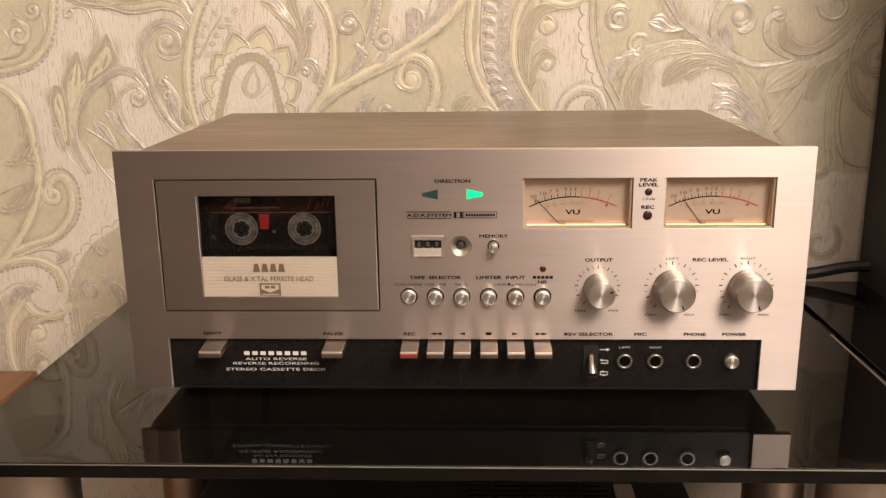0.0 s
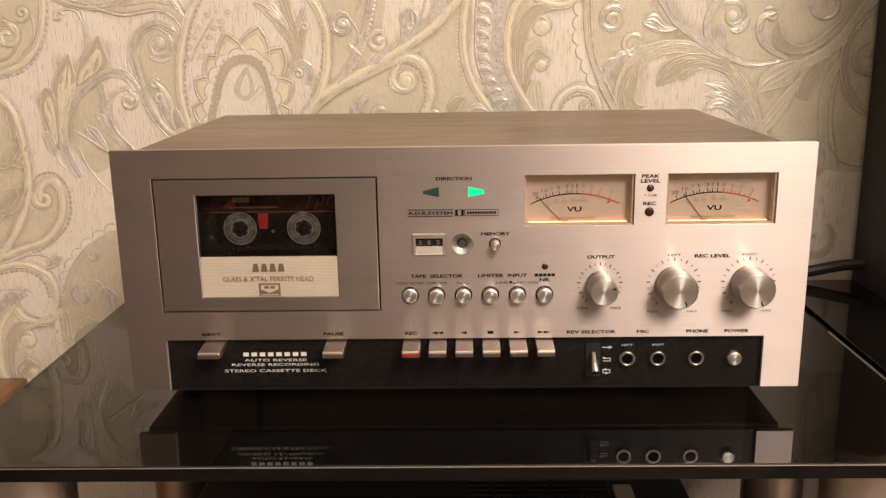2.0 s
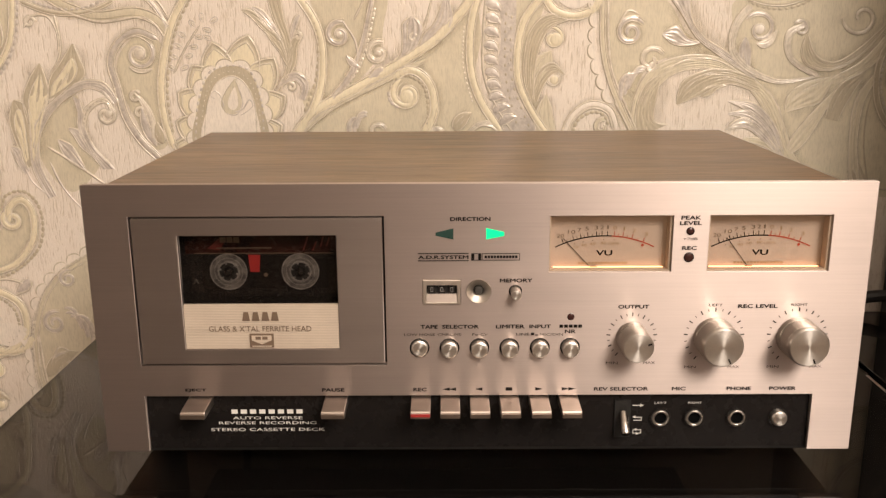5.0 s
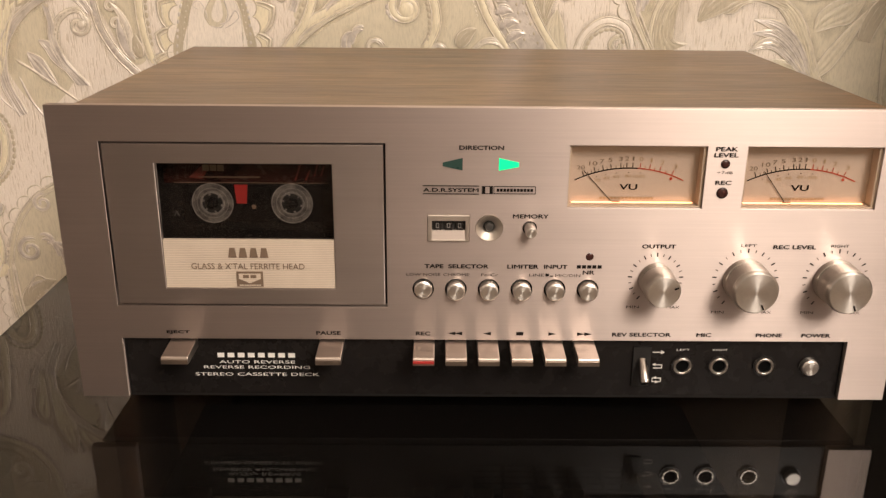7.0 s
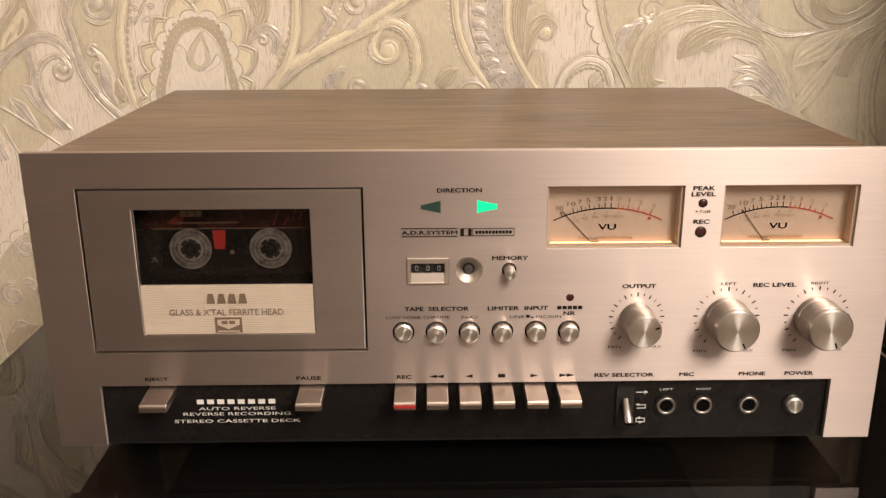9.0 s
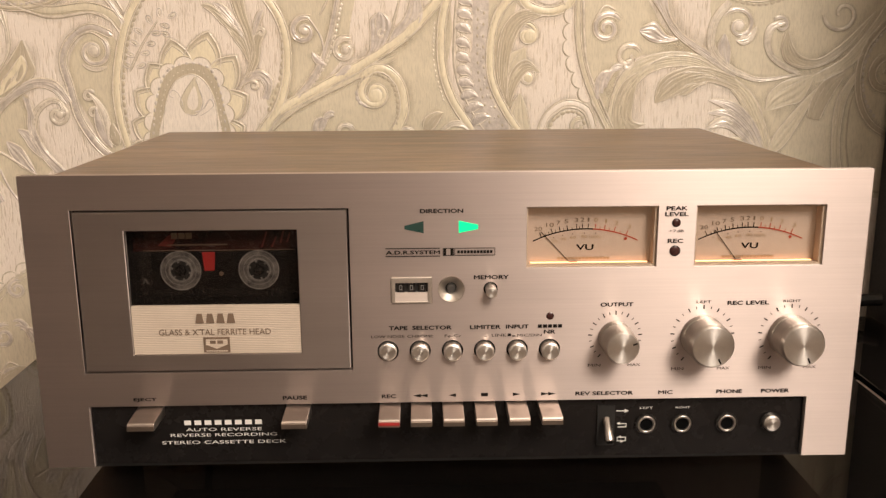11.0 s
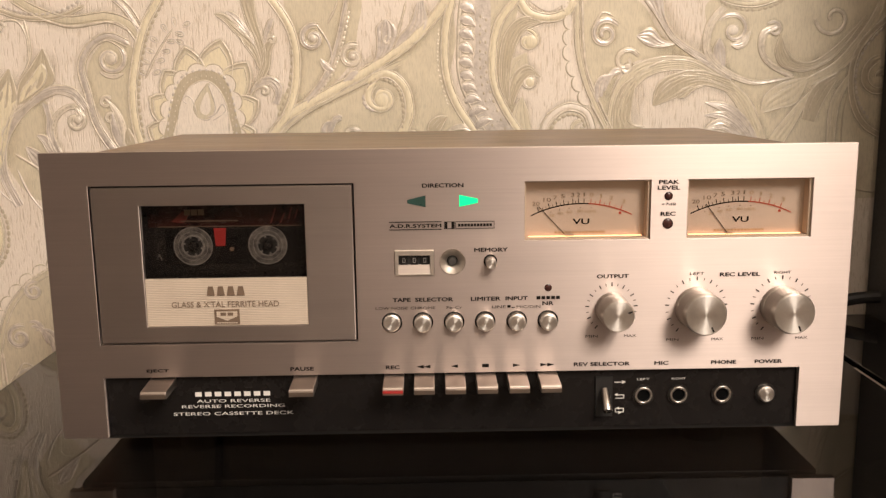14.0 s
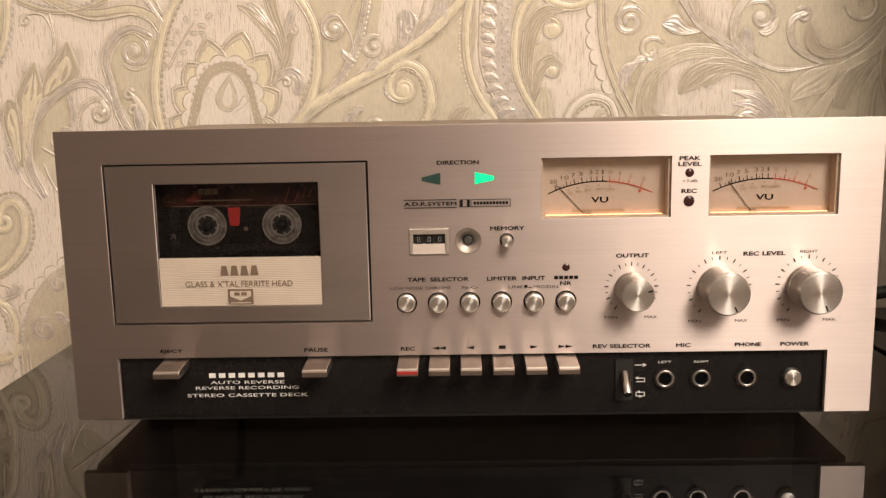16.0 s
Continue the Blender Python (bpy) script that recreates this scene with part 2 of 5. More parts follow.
def cut_plate(xs, zs, holes, y0, y1, rounds=()):
    """A plate with rectangular holes (x0, x1, z0, z1) and round ones (x, z, radius)."""
    patches = [(x - r - 0.0006, x + r + 0.0006, z - r - 0.0006, z + r + 0.0006) for x, z, r in rounds]
    xs = sorted(set(xs) | {v for h in (*holes, *patches) for v in h[:2]})
    zs = sorted(set(zs) | {v for h in (*holes, *patches) for v in h[2:]})
    bm = bmesh.new()
    vert = {}

    def v(i, j, y):
        if (i, j, y) not in vert:
            vert[i, j, y] = bm.verts.new((xs[i], y, zs[j]))
        return vert[i, j, y]

    def patched(i, j):
        if not (0 <= i < len(xs) - 1 and 0 <= j < len(zs) - 1):
            return False
        x, z = (xs[i] + xs[i + 1]) / 2, (zs[j] + zs[j + 1]) / 2
        return any(a < x < b and c < z < d for a, b, c, d in patches)

    def solid(i, j):
        if not (0 <= i < len(xs) - 1 and 0 <= j < len(zs) - 1):
            return False
        x, z = (xs[i] + xs[i + 1]) / 2, (zs[j] + zs[j + 1]) / 2
        return not any(a < x < b and c < z < d for a, b, c, d in holes)

    for i in range(len(xs) - 1):
        for j in range(len(zs) - 1):
            if not solid(i, j) or patched(i, j):
                continue
            for y in (y0, y1):
                bm.faces.new((v(i, j, y), v(i + 1, j, y), v(i + 1, j + 1, y), v(i, j + 1, y)))
            for di, dj, (a, b), (c, d) in ((-1, 0, (i, j), (i, j + 1)), (1, 0, (i + 1, j), (i + 1, j + 1)), (0, -1, (i, j), (i + 1, j)), (0, 1, (i, j + 1), (i + 1, j + 1))):
                if not solid(i + di, j + dj):
                    bm.faces.new((v(a, b, y0), v(c, d, y0), v(c, d, y1), v(a, b, y1)))
    bmesh.ops.dissolve_limit(bm, angle_limit=radians(1), verts=bm.verts, edges=bm.edges)
    for cx, cz, r in rounds:
        n, h = 40, r + 0.0006
        rows = []
        for k in range(n):
            c, s = math.cos(2 * math.pi * (k + 0.5) / n), math.sin(2 * math.pi * (k + 0.5) / n)
            q = h / max(abs(c), abs(s))
            rows.append((bm.verts.new((cx + c * q, y0, cz + s * q)), bm.verts.new((cx + c * r, y0, cz + s * r)), bm.verts.new((cx + c * r, y1, cz + s * r))))
        for k in range(n):
            a, b = rows[k], rows[(k + 1) % n]
            bm.faces.new((a[0], b[0], b[1], a[1]))
            bm.faces.new((a[1], b[1], b[2], a[2]))
            if a[0].co.x != b[0].co.x and a[0].co.z != b[0].co.z:
                corner = bm.verts.new((cx + math.copysign(h, a[0].co.x + b[0].co.x - 2 * cx), y0, cz + math.copysign(h, a[0].co.z + b[0].co.z - 2 * cz)))
                bm.faces.new((a[0], corner, b[0]))
    bmesh.ops.remove_doubles(bm, verts=bm.verts, dist=1e-6)
    return bm


def lettering(words, x0, x1, z, high, y, mat, parent, name="lettering", bold=0.0, slant=0.0):
    """Words fitted between x0 and x1, standing on height z."""
    cu = bpy.data.curves.new("words", "FONT")
    cu.body, cu.size, cu.extrude, cu.shear = words, 1.0, 0.0, slant
    cu.resolution_u = 3
    tmp = new("words", cu)
    bpy.context.view_layer.update()
    me = bpy.data.meshes.new_from_object(tmp.evaluated_get(bpy.context.evaluated_depsgraph_get()))
    bpy.data.objects.remove(tmp)
    bpy.data.curves.remove(cu)
    xy = np.empty(len(me.vertices) * 3)
    me.vertices.foreach_get("co", xy)
    xy = xy.reshape(-1, 3)
    lo, hi = xy.min(0), xy.max(0)
    sx = (x1 - x0) / (hi[0] - lo[0])
    sz = high / (hi[1] - lo[1])
    out = np.column_stack([x0 + (xy[:, 0] - lo[0]) * sx, np.full(len(xy), y), z + (xy[:, 1] - lo[1]) * sz])
    me.vertices.foreach_set("co", out.ravel())
    me.update()
    if bold:
        bm = bmesh.new()
        for k, (dx, dz) in enumerate(((0, 0), (1, 0), (-1, 0), (0, 1), (0, -1))):
            n = len(bm.verts)
            bm.from_mesh(me)
            bm.verts.ensure_lookup_table()
            for v in bm.verts[n:]:
                v.co += Vector((dx * bold, -k * 0.000012, dz * bold * 0.6))
        bm.to_mesh(me)
        bm.free()
    me.name = name
    me.materials.clear()
    me.materials.append(mat)
    ob = new(name, me)
    ob.parent = parent
    return ob


def bars(x0, x1, z0, z1, y, mat, parent, count, name="print_bar", gap=0.22):
    """Plain bars in place of print."""
    bm = bmesh.new()
    step = (x1 - x0) / count
    for i in range(count):
        box(x0 + i * step + step * gap / 2, x0 + (i + 1) * step - step * gap / 2, y - 0.00015, y + 0.0001, z0, z1, bm)
    return part(name, bm, mat, parent)


# ---- room ----
def room():
    plaster = plain("plain_plaster", (0.27, 0.248, 0.232), 0.8, 0.0, 0.06, 3)
    ceil_mat = plain("ceiling_white", (0.78, 0.74, 0.68), 0.85, 0.0, 0.04, 2)
    floor_mat = wood("laminate_floor", (0.10, 0.075, 0.055), (0.19, 0.15, 0.115), (30, 3, 30), 0.4, 0.2)
    x0, x1, y0, top = -1.6, 1.7, -2.9, 2.0
    tagged(mesh_ob("floor", box(x0 - .1, x1 + .1, y0 - .1, WALL_Y + .1, FLOOR_Z - .1, FLOOR_Z), floor_mat), "brown laminate floor", "floor", kind="structure")
    tagged(mesh_ob("ceiling", box(x0 - .1, x1 + .1, y0 - .1, WALL_Y + .1, top, top + .1), ceil_mat), "plain white ceiling", "ceiling", kind="structure")
    for n, b in (("wall_west", (x0 - .1, x0, y0, WALL_Y, FLOOR_Z, top)), ("wall_east", (x1, x1 + .1, y0, WALL_Y, FLOOR_Z, top)), ("wall_south", (x0 - .1, x1 + .1, y0 - .1, y0, FLOOR_Z, top))):
        tagged(mesh_ob(n, box(*b), plaster), "plain painted wall of the room", "wall", kind="structure")


room()


# ---- papered wall ----
def smooth_line(pts, steps):
    """Points along a Catmull-Rom line."""
    out = []
    for i in range(len(pts) - 1):
        p0, p1, p2, p3 = pts[max(i - 1, 0)], pts[i], pts[i + 1], pts[min(i + 2, len(pts) - 1)]
        for k in range(steps):
            t = k / steps
            out.append(0.5 * ((2 * p1) + (p2 - p0) * t + (2 * p0 - 5 * p1 + 4 * p2 - p3) * t * t + (3 * p1 - p0 - 3 * p2 + p3) * t ** 3))
    out.append(pts[-1])
    return out


def wall_paper_ground():
    """Cream paper with short upright dashes pressed into it, their shade painted in."""
    m, nt, b = nodes_of("paper_cream")
    dash = noise_tex(nt, coords(nt, (760, 760, 105)), 1.0, 2, 0.5, 0.15)
    fibre = noise_tex(nt, coords(nt, (1500, 1500, 420)), 1.0, 3, 0.65)
    cloud = noise_tex(nt, coords(nt, (11, 11, 11)), 1.0, 5, 0.65)
    base = ramp(nt, cloud, [(0.3, (0.780, 0.700, 0.598)), (0.7, (0.850, 0.775, 0.680))])
    # darker dash colour stands for shade in the pressed hollows
    lines = ramp(nt, dash, [(0.33, (0.82, 0.795, 0.745)), (0.45, grey(1.0))])
    flecks = ramp(nt, fibre, [(0.3, grey(0.90)), (0.6, grey(1.0))])
    link(nt, mixed(nt, 1.0, mixed(nt, 1.0, base, lines, "MULTIPLY"), flecks, "MULTIPLY"), b.inputs["Base Color"])
    b.inputs["Roughness"].default_value = 0.46
    both = nt.nodes.new("ShaderNodeMath")
    both.operation = "MULTIPLY_ADD"
    link(nt, fibre, both.inputs[0])
    both.inputs[1].default_value = 0.25
    link(nt, ramp(nt, dash, [(0.30, grey(0.0)), (0.50, grey(1.0))]), both.inputs[2])
    bump(nt, b, both.outputs[0], 0.6, 0.0005)
    return m


wall_north = tagged(mesh_ob("wall_north", box(-1.7, 1.8, WALL_Y, WALL_Y + 0.1, FLOOR_Z, 2.0), wall_paper_ground()), "cream wallpaper wall with raised paisley scrolls", "wall", kind="structure")

# ---- raised wallpaper pattern (millimetres on the wall: across, up) ----
def paper_tone(name, colour, rough, metal=0.0, lines=True, sheen=0.0):
    """Printed paper: hatched fields, or foil-like raised paste that glints."""
    m, nt, b = nodes_of(name)
    streak = noise_tex(nt, coords(nt, (900, 900, 170)), 1.0, 3, 0.6, 0.3)
    cloud = noise_tex(nt, coords(nt, (22, 22, 22)), 1.0, 6, 0.7)
    blot = noise_tex(nt, coords(nt, (130, 130, 110)), 1.0, 4, 0.7, 0.6)
    base = ramp(nt, cloud, [(0.28, tuple(c * 0.88 for c in colour)), (0.72, tuple(min(1, c * 1.08) for c in colour))])
    if lines:
        base = mixed(nt, 1.0, base, ramp(nt, streak, [(0.33, grey(0.86)), (0.55, grey(1.0))]), "MULTIPLY")
    else:
        base = mixed(nt, 1.0, base, ramp(nt, blot, [(0.36, (0.74, 0.73, 0.72)), (0.56, grey(1.0))]), "MULTIPLY")
    link(nt, base, b.inputs["Base Color"])
    b.inputs["Roughness"].default_value = rough
    b.inputs["Metallic"].default_value = metal
    b.inputs["Coat Weight"].default_value = sheen
    b.inputs["Coat Roughness"].default_value = 0.16 if lines else 0.09
    b.inputs["Specular IOR Level"].default_value = 0.5 if lines else 0.85
    if lines:
        bump(nt, b, streak, 0.4, 0.0004)
    else:
        grain = noise_tex(nt, coords(nt, (1, 1, 1)), 260, 3, 0.6)
        bump(nt, b, grain, 0.5, 0.0009)
    return m


TONES = {
    "olive": paper_tone("paper_olive", (0.665, 0.600, 0.455), 0.48),
    "yellow": paper_tone("paper_yellow", (0.79, 0.715, 0.53), 0.42, 0.0, True, 0.2),
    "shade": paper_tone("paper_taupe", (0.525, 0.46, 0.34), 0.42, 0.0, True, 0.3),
    "silver": paper_tone("paper_silver", (0.68, 0.62, 0.55), 0.34, 0.2, False, 0.6),
    "pearl": paper_tone("paper_pearl", (0.80, 0.73, 0.61), 0.30, 0.1, False, 1.0),
    "cream": paper_tone("paper_pale", (0.835, 0.765, 0.665), 0.5),
}


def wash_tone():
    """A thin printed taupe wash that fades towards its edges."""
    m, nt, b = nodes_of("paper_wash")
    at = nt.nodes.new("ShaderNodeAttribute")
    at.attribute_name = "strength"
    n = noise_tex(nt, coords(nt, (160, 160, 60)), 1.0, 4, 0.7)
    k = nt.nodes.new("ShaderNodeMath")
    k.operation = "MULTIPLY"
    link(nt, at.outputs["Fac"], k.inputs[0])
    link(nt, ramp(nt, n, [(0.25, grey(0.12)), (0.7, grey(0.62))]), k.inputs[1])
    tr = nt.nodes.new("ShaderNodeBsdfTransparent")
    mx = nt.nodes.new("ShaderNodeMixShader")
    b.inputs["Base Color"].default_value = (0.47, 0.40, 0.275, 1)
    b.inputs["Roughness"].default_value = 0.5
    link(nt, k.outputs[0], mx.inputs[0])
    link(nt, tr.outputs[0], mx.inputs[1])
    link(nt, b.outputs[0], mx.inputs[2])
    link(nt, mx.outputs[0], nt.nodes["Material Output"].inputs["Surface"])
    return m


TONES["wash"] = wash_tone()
PAPER = {k: ([], []) for k in TONES}
STRENGTH = []
WASH_STEP = [0.0]
LOBE_STEP = [0.0]
LEVEL = {"olive": 0.02, "cream": 0.16, "yellow": 0.42, "shade": 0.22, "silver": 0.24, "pearl": 0.24}
DROP = (0.0, 0.0)


def flat_line(pts, steps=9):
    return smooth_line([Vector((x, z, 0)) for x, z in pts], steps)


def put(tone, verts, faces):
    vs, fs = PAPER[tone]
    n = len(vs)
    vs.extend(((x + DROP[0]) / 1000, WALL_Y - y / 1000, (z + DROP[1]) / 1000) for x, y, z in verts)
    fs.extend(tuple(i + n for i in f) for f in faces)


def ribbon(tone, line, w0, w1, high=0.5, lift=None):
    """A rounded raised band along a line, its half width going from w0 to w1."""
    prof = ((-1, 0.0), (-0.72, 0.62), (0, 1.0), (0.72, 0.62), (1, 0.0))
    verts, faces, n = [], [], len(line)
    base = LEVEL[tone] if lift is None else lift
    if tone == "pearl" and w0 < 1.2:
        w0, w1 = w0 * 1.35, w1 * 1.35
        ribbon("shade", line, w0 + 0.5, w1 + 0.4, 0.1, base + 0.04)
    for i, p in enumerate(line):
        tip = min(1.0, 0.12 + i / 3, 0.12 + (n - 1 - i) / 3)
        d = (line[min(i + 1, n - 1)] - line[max(i - 1, 0)])
        d = d.normalized() if d.length > 1e-9 else Vector((1, 0, 0))
        u = Vector((-d.y, d.x, 0))
        t = i / (n - 1)
        lump = 0.58 + 0.5 * noise.noise(Vector((p.x * 0.22, p.y * 0.22, w0)))
        w = (w0 + (w1 - w0) * t) * (0.9 + 0.25 * noise.noise(Vector((p.x * 0.13, p.y * 0.13, 3.1)))) * tip
        for a, h in prof:
            q = p + u * (w * a)
            verts.append((q.x, base + h * high * (1.55 if tone == "pearl" else 1.25) * lump * tip if h else 0.0, q.y))
        if i:
            o = (i - 1) * 5
            faces.extend((o + k, o + k + 1, o + k + 6, o + k + 5) for k in range(4))
    put(tone, verts, faces)


def sweep(tone, ridges, *pts):
    """A leaf with uneven ridges that run between two edge lines."""
    half = len(pts) // 2
    a, b = flat_line(pts[:half], 8), flat_line(pts[half:], 8)
    wide_rows = [i for i, (p, q) in enumerate(zip(a, b)) if (q - p).length > 0.7]
    a, b = a[wide_rows[0]:wide_rows[-1] + 1], b[wide_rows[0]:wide_rows[-1] + 1]
    LOBE_STEP[0] += 0.0022
    base = LEVEL[tone] + LOBE_STEP[0]
    across = ridges * 4 + 1
    verts, faces = [], []
    n = len(a)
    for i, (p, q) in enumerate(zip(a, b)):
        wide = (q - p).length / ridges
        for k in range(across):
            s = k / (across - 1)
            c = p.lerp(q, s)
            drift = 0.5 * noise.noise(Vector((p.x * 0.03, p.y * 0.03, ridges)))
            swell = math.sin(math.pi * (s + drift * s * (1 - s)) * ridges) ** 2
            lump = 0.55 + 0.95 * noise.noise(Vector((c.x * 0.11, c.y * 0.11, k // 4 * 3.7)))
            verts.append((c.x, base + min(0.75, wide * 0.36) * swell * max(0.12, lump), c.y))
        if i:
            o = (i - 1) * across
            faces.extend((o + k, o + k + 1, o + k + across + 1, o + k + across) for k in range(across - 1))
    put(tone, verts, faces)
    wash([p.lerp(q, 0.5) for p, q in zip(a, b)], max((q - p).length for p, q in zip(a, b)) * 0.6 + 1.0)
    for edge in (a, b):
        ribbon("pearl", edge, 0.42, 0.32, 0.5, base - 0.05)
    for k in range(1, ridges):
        open_part = [(p, q) for p, q in zip(a[2:-2], b[2:-2]) if (q - p).length > 0.9 * ridges]
        skip = len(open_part) * (k * 37 % 50) // 100
        line = [p.lerp(q, k / ridges) for p, q in (open_part[skip:] if k % 2 else open_part[:len(open_part) - skip])]
        if len(line) > 5:
            ribbon("pearl" if k % 3 == 1 else "shade" if tone != "shade" else "olive", line, 0.3, 0.16, 0.45, base)


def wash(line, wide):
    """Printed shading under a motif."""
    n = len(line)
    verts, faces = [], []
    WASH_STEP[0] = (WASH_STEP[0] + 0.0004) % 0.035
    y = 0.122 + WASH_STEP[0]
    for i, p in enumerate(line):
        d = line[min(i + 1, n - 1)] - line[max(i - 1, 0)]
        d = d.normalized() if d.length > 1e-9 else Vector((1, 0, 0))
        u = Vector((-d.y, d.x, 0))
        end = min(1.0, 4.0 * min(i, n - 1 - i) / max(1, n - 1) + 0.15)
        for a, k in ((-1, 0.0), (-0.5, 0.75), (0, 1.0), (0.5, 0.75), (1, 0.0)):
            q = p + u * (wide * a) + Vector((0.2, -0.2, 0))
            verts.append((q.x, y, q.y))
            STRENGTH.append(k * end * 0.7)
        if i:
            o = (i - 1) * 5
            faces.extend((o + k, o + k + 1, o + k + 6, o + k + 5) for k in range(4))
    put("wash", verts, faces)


def side_line(line, off0, off1):
    n = len(line)
    out = []
    for i, p in enumerate(line):
        d = (line[min(i + 1, n - 1)] - line[max(i - 1, 0)]).normalized()
        out.append(p + Vector((-d.y, d.x, 0)) * (off0 + (off1 - off0) * i / (n - 1)))
    return out


def stem(tone, w0, w1, *pts, edge="pearl", high=0.5, lift=None):
    """A band with a fine raised line on both edges."""
    line = flat_line(pts)
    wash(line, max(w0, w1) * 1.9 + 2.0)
    ribbon(tone, line, w0, w1, high, lift)
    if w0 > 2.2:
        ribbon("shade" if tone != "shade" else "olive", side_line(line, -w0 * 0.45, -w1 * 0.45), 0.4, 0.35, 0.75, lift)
    if edge:
        for s in (-1, 1):
            ribbon(edge, side_line(line, s * w0, s * w1), 0.5, 0.4, 0.5, lift)


def vein(tone, w, *pts, high=0.55):
    ribbon(tone, flat_line(pts), w, w * 0.5, high)


def beads(tone, r, gap, *pts):
    """Small raised dashes set in a row."""
    line = flat_line(pts, 24)
    run = 0.0
    for a, b in zip(line, line[1:]):
        run += (b - a).length
        if run >= gap:
            run = 0.0
            d = (b - a).normalized()
            u = Vector((-d.y, d.x, 0))
            verts = [(b.x, LEVEL[tone] + r * 0.38, b.y)]
            for k in range(8):
                t = k * math.pi / 4
                q = b + d * (math.cos(t) * r * 1.15) + u * (math.sin(t) * r * 0.75)
                verts.append((q.x, 0.1, q.y))
            put(tone, verts, [(0, 1 + k, 1 + (k + 1) % 8) for k in range(8)])


def pearls(tone, r, gap, lift, *pts):
    """Beads on a raised field."""
    keep = LEVEL[tone]
    LEVEL[tone] = lift
    beads(tone, r, gap, *pts)
    LEVEL[tone] = keep


def scroll(tone, cx, cz, r, start, turns, w, inner=0.18, bead=""):
    """A spiral that winds in from radius r."""
    n = int(26 * abs(turns)) + 4
    line = []
    for i in range(n + 1):
        t = i / n
        a = radians(start + 360 * turns * t)
        q = r * (1 - (1 - inner) * t ** 0.85)
        line.append(Vector((cx + math.cos(a) * q, cz + math.sin(a) * q, 0)))
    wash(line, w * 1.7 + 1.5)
    ribbon(tone, line, w, w * 0.55, 0.5)
    ribbon("pearl", side_line(line, w, w * 0.55), 0.45, 0.35, 0.5)
    ribbon("pearl", side_line(line, -w, -w * 0.55), 0.45, 0.35, 0.5)
    if bead:
        beads(bead, 0.9, 3.4, *[(p.x, p.y) for p in side_line(line, w * 0.2, w * 0.2)[::5]])
    return line


def leaf(tone, x0, z0, x1, z1, wide, bend=0.0, veins=2, edge="pearl"):
    """A pointed curved leaf with a ridge, rim lines and veins."""
    a, b = Vector((x0, z0, 0)), Vector((x1, z1, 0))
    d = b - a
    u = Vector((-d.y, d.x, 0)).normalized()
    mid = [a + d * t + u * (bend * 4 * t * (1 - t)) for t in (i / 14 for i in range(15))]
    half = [wide * (math.sin(math.pi * (i / 14) ** 0.75) ** 0.8) for i in range(15)]
    verts, faces = [], []
    lft, rgt = [], []
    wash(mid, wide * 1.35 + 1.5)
    for i, p in enumerate(mid):
        q = (mid[min(i + 1, 14)] - mid[max(i - 1, 0)]).normalized()
        v = Vector((-q.y, q.x, 0))
        lft.append(p + v * half[i])
        rgt.append(p - v * half[i])
        for s, h in ((1, 0.05), (0.5, 0.5), (0, 0.62), (-0.5, 0.5), (-1, 0.05)):
            c = p + v * (half[i] * s)
            verts.append((c.x, LEVEL[tone] + h, c.y))
        if i:
            o = (i - 1) * 5
            faces.extend((o + k, o + k + 1, o + k + 6, o + k + 5) for k in range(4))
    put(tone, verts, faces)
    if edge:
        ribbon(edge, lft, 0.5, 0.4, 0.55)
        ribbon(edge, rgt, 0.5, 0.4, 0.55)
    for k in range(veins):
        s = (k + 1) / (veins + 1) * 2 - 1
        ribbon("silver", [m.lerp(l if s > 0 else r, abs(s)) for m, l, r in zip(mid[2:12], lft[2:12], rgt[2:12])], 0.3, 0.2, 0.95)


def plume(tone, x0, z0, x1, z1, n, wide, curl):
    """Curling acanthus fingers that leave one stalk."""
    a, d = Vector((x0, z0, 0)), Vector((x1 - x0, z1 - z0, 0))
    side = 1 if curl > 0 else -1
    long = d.length
    stalk = [a + d * t + Vector((-d.y, d.x, 0)) * (0.10 * side * math.sin(math.pi * t)) for t in (k / 12 for k in range(13))]
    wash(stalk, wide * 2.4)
    for i in range(n):
        f = i / max(1, n - 1)
        p = stalk[int(8 * f)].copy()
        head = math.atan2(d.y, d.x) + side * radians(abs(curl) * 0.45 * (f - 0.2))
        reach = long * (0.92 - 0.42 * f)
        line = []
        for k in range(15):
            line.append(p.copy())
            bend = head + side * radians(-18 + 120 * (k / 14) ** 2.2)
            p += Vector((math.cos(bend), math.sin(bend), 0)) * (reach / 14)
        w = wide * (0.62 - 0.15 * f)
        m = len(line)
        verts, faces, lft, rgt = [], [], [], []
        for k, q in enumerate(line):
            e = (line[min(k + 1, m - 1)] - line[max(k - 1, 0)]).normalized()
            v = Vector((-e.y, e.x, 0))
            h = w * (0.35 + 0.65 * math.sin(math.pi * min(1.0, k / 14 * 0.9 + 0.1) ** 0.9)) * (1 if k < m - 1 else 0.35)
            lft.append(q + v * h)
            rgt.append(q - v * h)
            for t, y in ((1, 0.05), (0.5, 0.42), (0, 0.55), (-0.5, 0.42), (-1, 0.05)):
                c = q + v * (h * t)
                verts.append((c.x, LEVEL[tone] + y - 0.03 * i, c.y))
            if k:
                o = (k - 1) * 5
                faces.extend((o + r, o + r + 1, o + r + 6, o + r + 5) for r in range(4))
        put(tone, verts, faces)
        ribbon("pearl", lft, 0.42, 0.35, 0.5)
        ribbon("pearl", rgt, 0.36, 0.3, 0.5)
        ribbon("shade" if tone != "shade" else "silver", line[1:12], 0.3, 0.2, 0.72)


